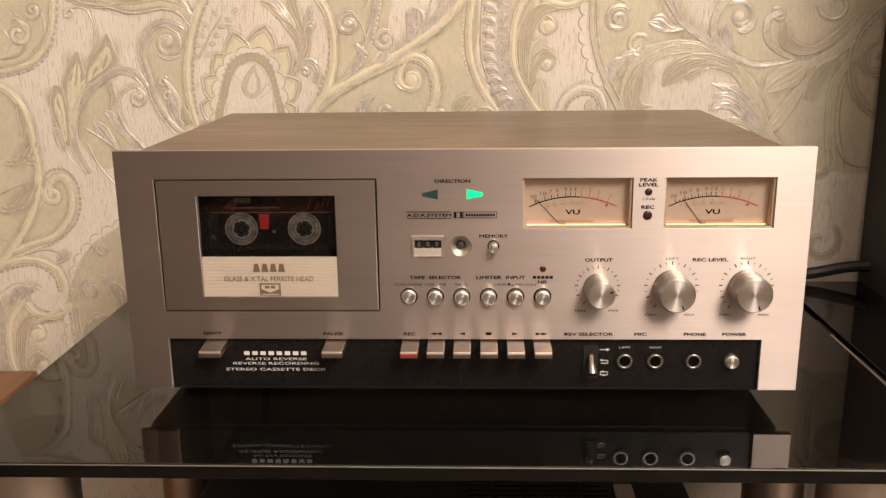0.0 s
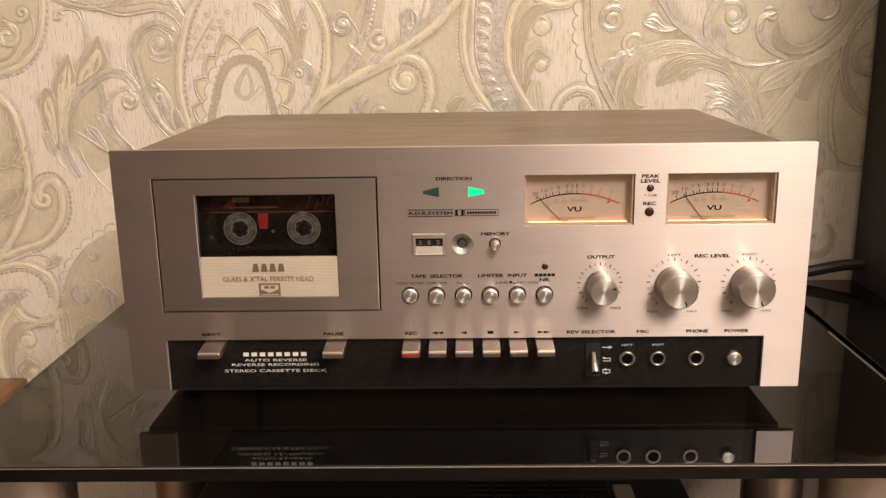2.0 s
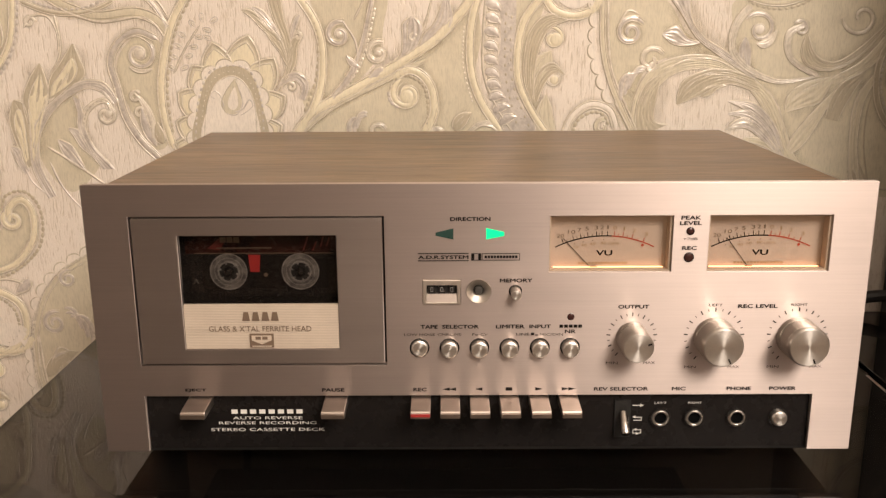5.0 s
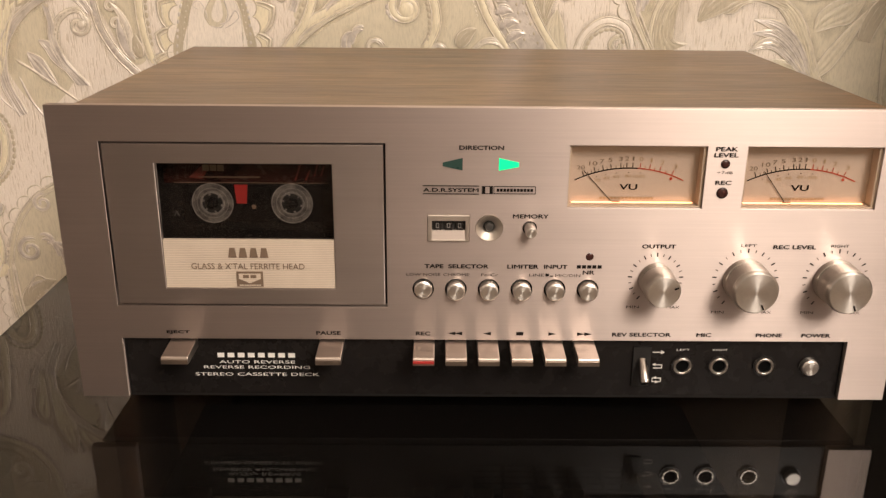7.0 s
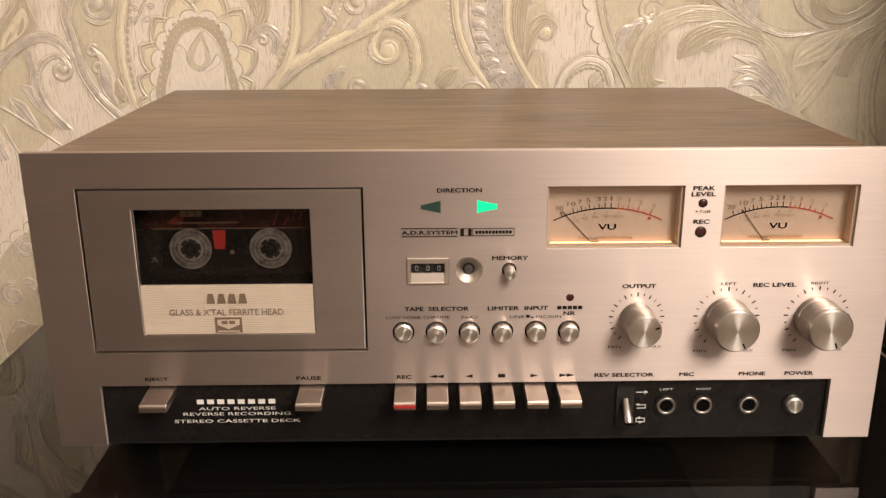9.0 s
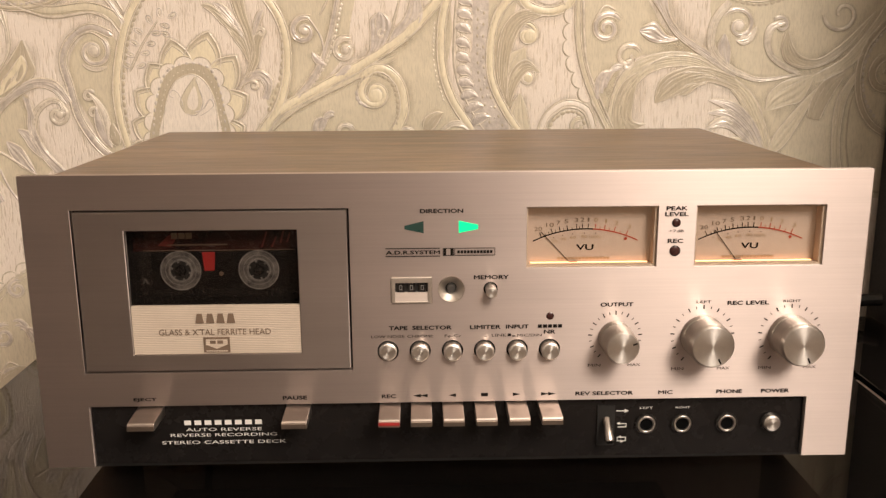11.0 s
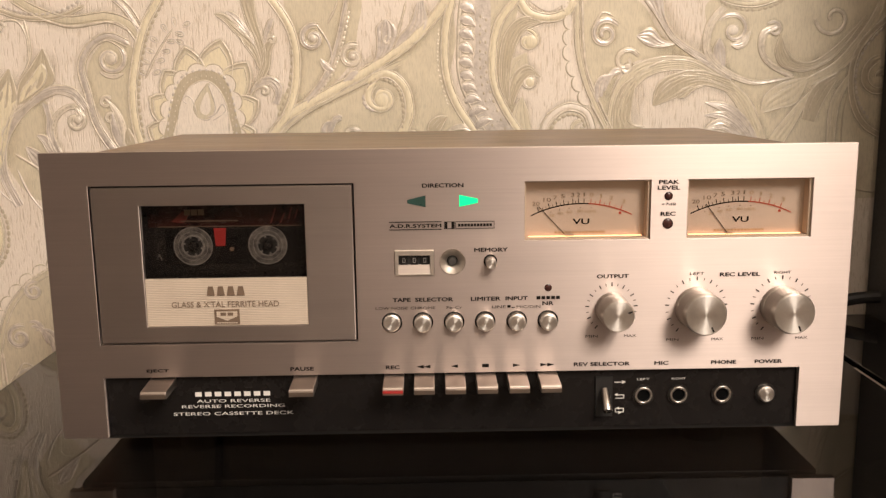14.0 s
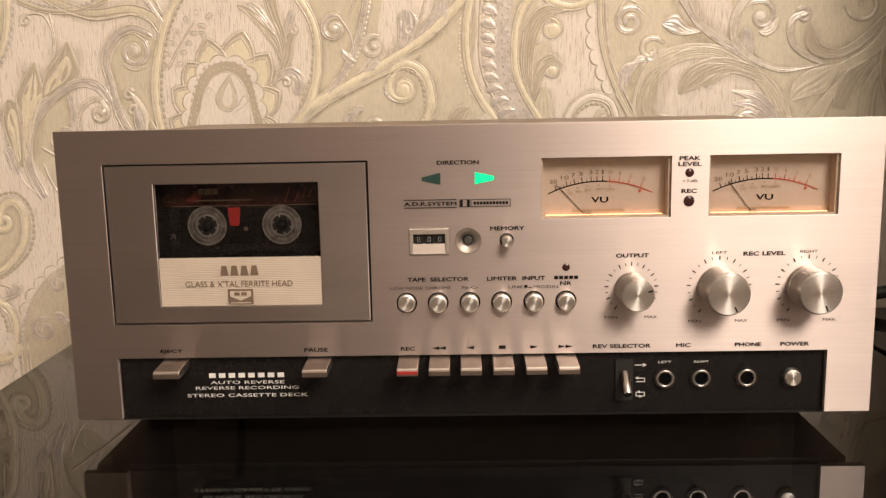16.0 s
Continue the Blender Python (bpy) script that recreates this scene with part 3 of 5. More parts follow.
def petal(x0, z0, x1, z1, wide):
    """A pointed petal with a raised rim and a taupe edge, from its foot to its tip."""
    a, b = Vector((x0, z0, 0)), Vector((x1, z1, 0))
    d = b - a
    u = Vector((-d.y, d.x, 0)).normalized()
    half = [wide * (1.35 + 1.1 * t) * (1 - t ** 2.2) ** 0.72 * (1 - 0.5 * t ** 9) for t in (i / 14 for i in range(15))]
    mid = [a + d * (i / 14) for i in range(15)]
    rim = [m + u * h for m, h in zip(mid, half)] + [m - u * h for m, h in list(zip(mid, half))[-2::-1]]
    c = a + d * 0.30
    for tone, k, lift in (("shade", 1.0, 0.05), ("olive", 0.90, 0.32), ("yellow", 0.80, -0.02)):
        put(tone, [(c.x, LEVEL[tone] + lift + 0.3, c.y)] + [((c + (p - c) * k).x, LEVEL[tone] + lift, (c + (p - c) * k).y) for p in rim], [(0, i, i + 1) for i in range(1, len(rim))])
    ribbon("pearl", rim[6:-6], 0.65, 0.65, 0.7, 0.3)
    ribbon("pearl", [c + (p - c) * 0.84 for p in rim[9:-9]], 0.4, 0.3, 0.5, 0.45)
    wash(rim, 3.0)


def bulb(tone, x, z, r):
    """A low round boss at the end of a curl."""
    verts, faces = [(x, LEVEL[tone] + 0.75, z)], []
    for k, (f, h) in enumerate(((0.55, 0.6), (0.85, 0.32), (1.0, 0.0))):
        verts.extend((x + math.cos(t) * r * f, LEVEL[tone] * (1 if h else 0.3) + h, z + math.sin(t) * r * f) for t in (i * math.pi / 10 for i in range(20)))
        for i in range(20):
            j = (i + 1) % 20
            faces.append((0, 1 + j, 1 + i) if k == 0 else (20 * k - 19 + i, 20 * k - 19 + j, 20 * k + 1 + j, 20 * k + 1 + i))
    put(tone, verts, faces)
    ribbon("pearl", [Vector((x + math.cos(t) * r, z + math.sin(t) * r, 0)) for t in (i * math.pi / 14 - 0.8 for i in range(22))], 0.45, 0.3, 0.5)


def loop_leaf(x, z, turn, size):
    """A tiny raised leaflet with an outline round it."""
    c, s = math.cos(radians(turn)), math.sin(radians(turn))
    ring = []
    for i in range(13):
        t = 2 * math.pi * i / 12
        px, pz = size * (1 - math.cos(t)), size * 0.44 * math.sin(t) * (1.1 - 0.5 * math.cos(t)) ** 0.8
        ring.append(Vector((x + px * c - pz * s, z + px * s + pz * c, 0)))
    ribbon("silver", ring, 0.5, 0.45, 0.7)
    ribbon("pearl", [Vector((x + size * f * c, z + size * f * s, 0)) for f in (0.4, 0.7, 1.0, 1.3, 1.6)], 0.8, 0.7, 1.1)


def lobe(tone, *pts):
    """A closed, softly rounded field of one tone."""
    ring = [Vector((x, z, 0)) for x, z in pts]
    n = len(ring)
    line = []
    for i in range(n):
        p0, p1, p2, p3 = ring[i - 1], ring[i], ring[(i + 1) % n], ring[(i + 2) % n]
        for k in range(7):
            t = k / 7
            line.append(0.5 * ((2 * p1) + (p2 - p0) * t + (2 * p0 - 5 * p1 + 4 * p2 - p3) * t * t + (3 * p1 - p0 - 3 * p2 + p3) * t ** 3))
    tris = tessellate_polygon([line])
    LOBE_STEP[0] += 0.0022
    put(tone, [(p.x, LEVEL[tone] + LOBE_STEP[0], p.y) for p in line], [tuple(t) for t in tris])


def dome(tone, lift, *pts):
    """A field that lies above its neighbours."""
    keep = LEVEL[tone]
    LEVEL[tone] = lift
    lobe(tone, *pts)
    LEVEL[tone] = keep


def scallops(tone, r, gap, *pts, up=0.0):
    """A row of rounded scallops, each outlined."""
    line = flat_line(pts, 24)
    run = gap * 0.6
    for a, b in zip(line, line[1:]):
        run += (b - a).length
        if run >= gap:
            run = 0.0
            d = (b - a).normalized()
            u = Vector((-d.y, d.x, 0))
            arc = [b + d * (math.cos(t) * r) + u * (math.sin(t) * r * 0.9) for t in (math.pi * k / 12 for k in range(13))]
            LOBE_STEP[0] += 0.0012
            put("cream", [(p.x, LEVEL["cream"] + 0.2 + up + LOBE_STEP[0], p.y) for p in arc], [tuple(range(13))])
            ribbon(tone, arc, 0.8, 0.8, 0.7, LEVEL[tone] + up)


def paisley_repeat():
    """One drop of the paisley pattern."""
    # fields
    lobe("olive", (-469, 289), (-396, 278), (-402, 241), (-423, 215), (-458, 205), (-492, 209))
    lobe("olive", (-493, 198), (-454, 192), (-440, 170), (-434, 136), (-432, 102), (-440, 73), (-465, 31), (-485, 10), (-523, 1))
    lobe("olive", (-468, 25), (-428, 39), (-407, 61), (-400, 87), (-408, 101), (-421, 97), (-426, 82), (-444, 55))
    lobe("olive", (-309, 226), (-294, 245), (-276, 246), (-266, 231), (-273, 191), (-269, 155), (-283, 148), (-300, 180), (-308, 202))
    lobe("olive", (-387, 139), (-381, 170), (-361, 192), (-347, 194), (-346, 170), (-337, 147), (-333, 133), (-362, 108))
    lobe("olive", (-136, 280), (-120, 285), (-72, 284), (-73, 253), (-79, 227), (-101, 203), (-133, 182), (-146, 190), (-127, 217), (-129, 254))
    lobe("olive", (-124, 184), (-74, 213), (-35, 232), (3, 273), (13, 247), (8, 210), (24, 178), (41, 147), (-148, 146))
    lobe("olive", (126, 282), (172, 276), (195, 245), (228, 224), (174, 225), (151, 198), (160, 152), (142, 166), (128, 209))
    lobe("olive", (232, 255), (250, 280), (405, 283), (424, 120), (344, 104), (298, 138), (278, 186), (255, 208), (238, 224))
    lobe("silver", (30, 278), (43, 277), (42, 220), (47, 188), (66, 158), (30, 159), (22, 205), (30, 236))
    lobe("olive", (43, 283), (67, 277), (59, 236), (61, 199), (82, 158), (68, 158), (50, 194), (45, 236))
    # upper left corner paisley
    stem("yellow", 2.8, 2.2, (-395, 283), (-403, 241), (-424, 215), (-458, 205), (-487, 205))
    beads("silver", 2.5, 5.0, (-391, 283), (-399, 241), (-420, 211), (-459, 200), (-487, 200))
    scroll("pearl", -435, 241, 13.3, 120, -1.3, 2.2)
    vein("shade", 2.2, (-457, 217), (-436, 222), (-426, 236), (-427, 252), (-440, 254))
    scroll("pearl", -418, 263, 7.8, 200, 1.2, 1.7)
    # big left stem and leaves
    stem("yellow", 2.8, 3.9, (-471, 198), (-450, 184), (-438, 165), (-433, 131), (-432, 102), (-442, 67), (-465, 31), (-493, 1))
    leaf("shade", -444, 176, -443, 139, 4.4, 2.8)
    plume("shade", -430, 136, -456, 107, 4, 4.4, -55)
    plume("shade", -434, 93, -466, 57, 4, 5.0, -55)
    leaf("shade", -433, 116, -447, 125, 3.9, 1.7)
    vein("silver", 1.1, (-475, 82), (-457, 91), (-438, 96))
    vein("silver", 1.1, (-482, 37), (-470, 34), (-456, 49))
    # curled loop with beads
    stem("yellow", 2.8, 3.3, (-472, 21), (-447, 31), (-422, 40), (-403, 64), (-401, 90), (-410, 101), (-422, 93), (-423, 79))
    beads("shade", 2.2, 4.4, (-460, 18), (-423, 33), (-397, 58), (-393, 90), (-405, 108), (-423, 105), (-431, 88))
    scroll("yellow", -420, 82, 10.0, 120, 1.3, 2.8)
    vein("pearl", 1.1, (-479, 13), (-436, 25), (-413, 16), (-432, 7))
    leaf("silver", -412, 25, -425, 13, 4.4, 2.2)
    # tulip leaves
    sweep("yellow", 3, (-393, 184), (-393, 167), (-394, 150), (-394, 136), (-374, 197), (-378, 184), (-384, 167), (-391, 142))
    sweep("shade", 4, (-378, 225), (-389, 210), (-397, 192), (-395, 170), (-378, 225), (-374, 209), (-374, 193), (-383, 173))
    sweep("yellow", 2, (-379, 215), (-387, 203), (-392, 189), (-390, 173), (-379, 215), (-377, 203), (-377, 191), (-384, 176))
    sweep("shade", 4, (-347, 242), (-359, 225), (-370, 211), (-375, 192), (-347, 242), (-342, 227), (-340, 213), (-360, 197))
    sweep("yellow", 2, (-349, 229), (-358, 218), (-368, 206), (-372, 194), (-349, 229), (-345, 220), (-350, 209), (-364, 199))
    sweep("shade", 3, (-406, 192), (-411, 173), (-407, 152), (-401, 129), (-406, 192), (-397, 188), (-394, 170), (-396, 133))
    sweep("yellow", 2, (-404, 183), (-407, 170), (-404, 152), (-401, 135), (-404, 183), (-400, 182), (-398, 169), (-398, 139))
    sweep("shade", 2, (-364, 202), (-358, 206), (-354, 212), (-351, 218), (-364, 202), (-359, 209), (-355, 214), (-351, 218))
    vein("pearl", 0.9, (-361, 267), (-358, 246), (-360, 230), (-370, 214))
    vein("pearl", 0.9, (-389, 254), (-381, 264), (-367, 264), (-360, 251), (-360, 232))
    scroll("pearl", -383, 259, 5.6, 0, 1.1, 1.1)
    # top swag
    stem("olive", 3.9, 4.4, (-370, 285), (-349, 272), (-323, 264), (-290, 267), (-271, 260), (-261, 247))
    vein("pearl", 0.9, (-350, 268), (-321, 259), (-284, 263), (-269, 253))
    vein("silver", 1.0, (-281, 270), (-268, 263), (-263, 252))
    beads("silver", 2.0, 4.4, (-386, 281), (-368, 273), (-346, 270), (-328, 273), (-311, 281))
    stem("shade", 1.6, 1.2, (-390, 277), (-366, 268), (-345, 266), (-326, 269), (-308, 277))
    stem("silver", 1.8, 1.0, (-284, 284), (-274, 274), (-266, 262), (-260, 252))
    vein("pearl", 0.8, (-278, 285), (-268, 275), (-261, 263))
    # silver plume
    sweep("silver", 4, (-384, 102), (-395, 129), (-394, 156), (-384, 178), (-366, 194), (-351, 205), (-337, 209), (-322, 206), (-311, 191), (-376, 105), (-387, 132), (-386, 156), (-377, 174), (-363, 189), (-349, 198), (-337, 202), (-325, 198), (-316, 187))
    sweep("silver", 3, (-352, 195), (-349, 181), (-350, 167), (-344, 148), (-331, 129), (-346, 192), (-344, 178), (-343, 164), (-336, 148), (-320, 129))
    sweep("silver", 3, (-370, 157), (-359, 152), (-353, 143), (-346, 127), (-370, 157), (-367, 145), (-360, 135), (-346, 127))
    sweep("silver", 3, (-360, 167), (-350, 165), (-345, 156), (-338, 139), (-360, 167), (-355, 160), (-349, 149), (-338, 139))
    sweep("pearl", 2, (-346, 165), (-343, 182), (-332, 191), (-321, 191), (-315, 180), (-344, 165), (-340, 179), (-330, 188), (-322, 188), (-319, 180))
    scroll("pearl", -324, 178, 9.4, 60, -1.4, 1.1)
    beads("shade", 1.7, 3.9, (-345, 167), (-341, 181), (-331, 190), (-321, 190))
    sweep("silver", 3, (-413, 150), (-405, 148), (-403, 137), (-398, 129), (-413, 150), (-411, 142), (-408, 134), (-403, 124))
    vein("pearl", 1.1, (-380, 150), (-359, 136), (-321, 107), (-300, 84))
    vein("silver", 1.1, (-379, 136), (-370, 113), (-352, 90), (-325, 67))
    vein("silver", 1.1, (-404, 142), (-398, 119), (-380, 102))
    # shaded paisley with curl
    stem("silver", 3.3, 2.8, (-278, 138), (-294, 155), (-306, 177), (-311, 202), (-315, 224), (-307, 241), (-290, 251), (-272, 244))
    beads("pearl", 1.7, 4.4, (-283, 140), (-299, 161), (-310, 186), (-316, 218), (-310, 240))
    scroll("silver", -289, 231, 13.9, 60, -1.5, 1.7)
    sweep("pearl", 2, (-301, 223), (-295, 217), (-286, 215), (-275, 220), (-301, 223), (-294, 219), (-286, 218), (-275, 220))
    leaf("silver", -280, 150, -291, 186, 3.9, 3.3)
    leaf("pearl", -284, 154, -298, 199, 2.8, -6.7)
    leaf("shade", -274, 152, -278, 172, 5.0, 2.2)
    scroll("pearl", -296, 194, 5.6, 30, 1.2, 1.1)
    scroll("pearl", -293, 180, 5.0, 30, 1.2, 1.1)
    # oval medallion round the flower
    stem("yellow", 3.3, 3.3, (-241, 286), (-257, 260), (-266, 234), (-272, 202), (-271, 174), (-265, 147))
    beads("shade", 2.2, 5.0, (-238, 283), (-254, 255), (-262, 229), (-267, 196), (-265, 163))
    stem("yellow", 3.3, 3.3, (-150, 285), (-133, 259), (-127, 233), (-130, 201), (-142, 174), (-159, 154))
    beads("shade", 2.2, 5.0, (-142, 280), (-131, 248), (-133, 211), (-144, 182))
    # sprig beside the flower
    for x, z, turn in ((-257, 217, 150), (-254, 218, 20), (-254, 227, 160), (-250, 229, 10), (-250, 236, 155), (-245, 237, 5), (-246, 245, 145), (-240, 246, 0), (-238, 253, 120), (-232, 253, -10), (-231, 258, 95), (-225, 258, 30), (-232, 247, -20)):
        loop_leaf(x, z, turn, 4.2)
    vein("pearl", 0.8, (-260, 214), (-248, 236), (-233, 257))
    # flower
    petal(-233, 141, -265, 151, 7.2)
    petal(-193, 141, -165, 150, 7.2)
    petal(-232, 158, -261, 172, 7.8)
    petal(-192, 157, -166, 168, 7.2)
    petal(-230, 177, -257, 198, 8.3)
    petal(-192, 177, -162, 194, 8.3)
    petal(-224, 189, -243, 221, 8.9)
    petal(-196, 190, -170, 227, 8.9)
    petal(-217, 196, -224, 241, 8.9)
    petal(-206, 196, -192, 247, 10.0)
    # scalloped collar, beaded arch and drop of the flower
    scallops("shade", 8.2, 14.6, (-246, 149), (-241, 187), (-229, 212), (-209, 220), (-191, 213), (-182, 186), (-181, 149), up=0.34)
    dome("shade", 0.8, (-244, 149), (-239, 188), (-228, 213), (-209, 221), (-192, 214), (-183, 187), (-182, 149))
    dome("cream", 0.98, (-237, 149), (-232, 185), (-223, 205), (-208, 212), (-196, 204), (-189, 185), (-189, 149))
    pearls("silver", 2.4, 5.4, 0.98, (-245, 151), (-240, 188), (-229, 214), (-209, 221), (-191, 215), (-183, 187), (-183, 151))
    pearls("pearl", 1.3, 4.2, 0.98, (-240, 151), (-235, 187), (-225, 209), (-209, 216), (-194, 209), (-186, 186), (-186, 151))
    stem("pearl", 0.5, 0.5, (-237, 151), (-232, 185), (-223, 205), (-208, 212), (-196, 204), (-189, 185), (-189, 151), lift=0.95, edge=None)
    dome("olive", 1.0, (-205, 210), (-214, 199), (-219, 188), (-215, 179), (-206, 179), (-201, 187), (-202, 199))
    dome("cream", 1.04, (-206, 202), (-212, 193), (-213, 185), (-208, 182), (-204, 188))
    stem("shade", 0.7, 0.5, (-205, 210), (-214, 199), (-219, 188), (-215, 179), lift=1.0, edge=None)
    stem("silver", 0.8, 0.6, (-205, 209), (-202, 199), (-200, 187), (-206, 178), (-215, 179), lift=1.02, edge=None)
    stem("silver", 0.8, 0.5, (-217, 184), (-219, 194), (-224, 199), (-228, 195), (-224, 192), lift=1.0, edge=None)
    stem("silver", 0.9, 0.5, (-208, 180), (-200, 183), (-194, 191), (-191, 186), (-196, 181), (-203, 177), lift=1.0, edge=None)
    # inner sprays right of the flower
    sweep("shade", 3, (-174, 281), (-169, 262), (-162, 243), (-159, 222), (-168, 198), (-162, 281), (-160, 262), (-155, 244), (-154, 225), (-166, 199))
    sweep("silver", 3, (-188, 272), (-178, 268), (-169, 257), (-163, 245), (-188, 272), (-182, 263), (-172, 252), (-164, 242))
    sweep("silver", 2, (-145, 265), (-150, 262), (-154, 252), (-156, 240), (-145, 265), (-147, 258), (-151, 249), (-155, 239))
    sweep("shade", 3, (-178, 253), (-168, 249), (-161, 238), (-158, 223), (-178, 253), (-171, 241), (-164, 231), (-159, 220))
    sweep("shade", 3, (-198, 269), (-188, 268), (-176, 259), (-168, 249), (-198, 269), (-189, 263), (-179, 252), (-170, 245))
    sweep("shade", 3, (-144, 246), (-154, 243), (-156, 228), (-163, 209), (-144, 246), (-149, 237), (-152, 221), (-161, 207))
    sweep("silver", 3, (-169, 200), (-162, 211), (-150, 215), (-140, 206), (-144, 190), (-169, 200), (-159, 206), (-151, 207), (-147, 200), (-150, 192))
    scroll("pearl", -148, 246, 4.4, 180, -1.1, 1.1)
    scroll("pearl", -156, 202, 4.4, 150, -1.1, 1.1)
    # long diagonal stem
    stem("yellow", 4.4, 3.9, (-159, 150), (-138, 178), (-101, 199), (-68, 217), (-30, 241), (-5, 265), (8, 283))
    stem("olive", 2.2, 2.2, (-147, 163), (-119, 185), (-74, 207), (-35, 226))
    stem("silver", 2.8, 1.7, (-124, 187), (-104, 211), (-92, 237), (-84, 269), (-81, 284))
    beads("pearl", 1.7, 3.9, (-117, 190), (-98, 214), (-88, 237), (-80, 269))
    vein("silver", 1.4, (-130, 182), (-101, 211), (-97, 238), (-110, 261))
    scroll("silver", -112, 247, 12.2, 60, 1.4, 2.2)
    scroll("pearl", -78, 231, 11.1, 60, 1.3, 2.2)
    leaf("silver", -74, 219, -87, 210, 4.4, 2.2)
    leaf("silver", -95, 219, -106, 230, 2.8, 1.7)
    # lilac leaves on the right of the stem
    sweep("silver", 4, (-69, 221), (-58, 229), (-56, 245), (-56, 256), (-48, 263), (-69, 221), (-48, 233), (-40, 244), (-39, 255), (-48, 263))
    sweep("silver", 4, (-42, 235), (-37, 247), (-27, 258), (-21, 276), (-42, 235), (-21, 244), (-12, 258), (-15, 278))
    vein("pearl", 0.9, (-39, 247), (-34, 263), (-30, 278))
    scroll("pearl", -47, 244, 4.4, 0, 1.1, 1.1)
    # beaded scroll under the stem
    stem("yellow", 3.9, 3.3, (-39, 159), (-29, 178), (-31, 200), (-41, 213), (-53, 216), (-66, 208))
    scroll("yellow", -53, 195, 14.4, 110, 1.3, 3.3)
    beads("shade", 2.2, 4.4, (-36, 164), (-34, 181), (-37, 200), (-46, 209), (-60, 211), (-69, 197))
    beads("silver", 2.2, 4.4, (-69, 200), (-68, 189), (-59, 183))
    plume("silver", -103, 154, -99, 181, 4, 3.9, -90)
    scroll("pearl", -81, 162, 8.9, 0, 0.8, 1.7)
    scroll("pearl", -28, 159, 7.8, 0, 0.8, 1.7)
    # ribbed band
    stem("yellow", 3.3, 3.3, (11, 283), (4, 252), (4, 218), (13, 189), (33, 159))
    beads("pearl", 1.1, 3.3, (-2, 257), (-3, 221), (5, 189))
    vein("pearl", 1.1, (18, 283), (15, 247), (16, 210), (30, 178), (44, 158))
    for x, z, x1, z1 in ((16, 272, 30, 266), (16, 261, 30, 255), (15, 249, 29, 244), (15, 237, 28, 232), (15, 225, 28, 220), (16, 213, 29, 209), (17, 202, 31, 200), (20, 190, 35, 191), (24, 178, 40, 183), (30, 167, 46, 174)):
        leaf("silver", x, z, x1, z1, 4.3, 3.0, 1)
    beads("shade", 1.7, 6.7, (35, 272), (34, 236), (36, 204), (45, 169))
    beads("shade", 1.7, 8.3, (40, 270), (39, 236), (42, 202), (56, 167))
    beads("silver", 1.4, 9.4, (37, 272), (37, 236), (40, 202), (52, 167))
    stem("yellow", 3.3, 2.8, (69, 282), (51, 259), (45, 231), (47, 204), (60, 177), (77, 154))
    # leaf with two curls
    sweep("shade", 5, (97, 261), (71, 263), (56, 249), (51, 226), (52, 204), (59, 187), (97, 261), (75, 253), (67, 242), (62, 225), (60, 204), (61, 187))
    sweep("olive", 3, (58, 192), (57, 212), (61, 226), (75, 233), (58, 192), (68, 209), (76, 218), (75, 233))
    sweep("shade", 4, (59, 188), (61, 207), (67, 218), (77, 222), (88, 211), (63, 187), (68, 201), (74, 209), (79, 213), (88, 211))
    sweep("olive", 4, (66, 153), (61, 169), (64, 183), (71, 195), (82, 153), (79, 169), (76, 183), (71, 195))
    scroll("yellow", 76, 243, 9.4, 100, -1.2, 2.2)
    scroll("pearl", 76, 208, 7.2, 60, -1.1, 1.7)
    vein("olive", 2.2, (67, 270), (85, 261), (99, 264))
    leaf("shade", -10, 162, 5, 178, 5.6, 2.8)
    sweep("pearl", 3, (-2, 158), (11, 170), (26, 169), (35, 158), (2, 158), (12, 166), (23, 165), (30, 158))
    # bosses in the curls
    for tone, x, z, r in (("yellow", 79, 242, 6.2), ("yellow", 78, 207, 4.2), ("yellow", -53, 193, 6.6), ("pearl", -289, 232, 5.2), ("pearl", -322, 179, 3.6), ("pearl", -112, 247, 3.4), ("pearl", -78, 231, 3.0), ("cream", 257, 250, 4.4)):
        bulb(tone, x, z, r)
    # ringed discs high on the wall
    dome("cream", 0.5, (76, 286), (80, 275), (94, 268), (108, 275), (112, 286), (94, 292))
    stem("yellow", 3.6, 3.6, (69, 278), (77, 267), (94, 262), (110, 267), (117, 278))
    beads("shade", 1.4, 4.0, (75, 277), (81, 270), (94, 266), (106, 270), (113, 278))
    stem("olive", 2.6, 2.6, (236, 287), (250, 276), (272, 272), (292, 277), (304, 287))
    beads("shade", 2.0, 4.6, (238, 281), (251, 271), (272, 267), (292, 271), (306, 281))
    # scalloped border
    scallops("shade", 7.2, 13.3, (130, 188), (119, 212), (113, 235), (114, 256), (111, 279))
    stem("olive", 2.2, 2.2, (119, 282), (120, 241), (127, 209), (141, 177), (153, 155))
    vein("pearl", 1.1, (123, 282), (125, 240), (130, 212), (145, 179), (157, 155))
    vein("pearl", 0.9, (132, 188), (142, 171), (149, 158))
    # beaded arch
    stem("cream", 3.3, 3.3, (88, 155), (95, 174), (111, 185), (128, 180), (135, 163))
    beads("shade", 2.2, 4.4, (95, 158), (100, 171), (112, 178), (123, 176), (128, 166))
    scroll("olive", 122, 165, 7.8, 60, 1.0, 1.7)
    # small scroll, leaf and curl
    scroll("silver", 144, 248, 13.3, 30, 1.6, 2.2)
    vein("pearl", 1.1, (133, 253), (141, 266), (151, 263))
    plume("silver", 138, 189, 148, 220, 5, 3.9, -70)
    scroll("pearl", 163, 224, 12.2, 20, 1.1, 1.7)
    scroll("pearl", 164, 219, 5.0, 200, 1.0, 1.1)
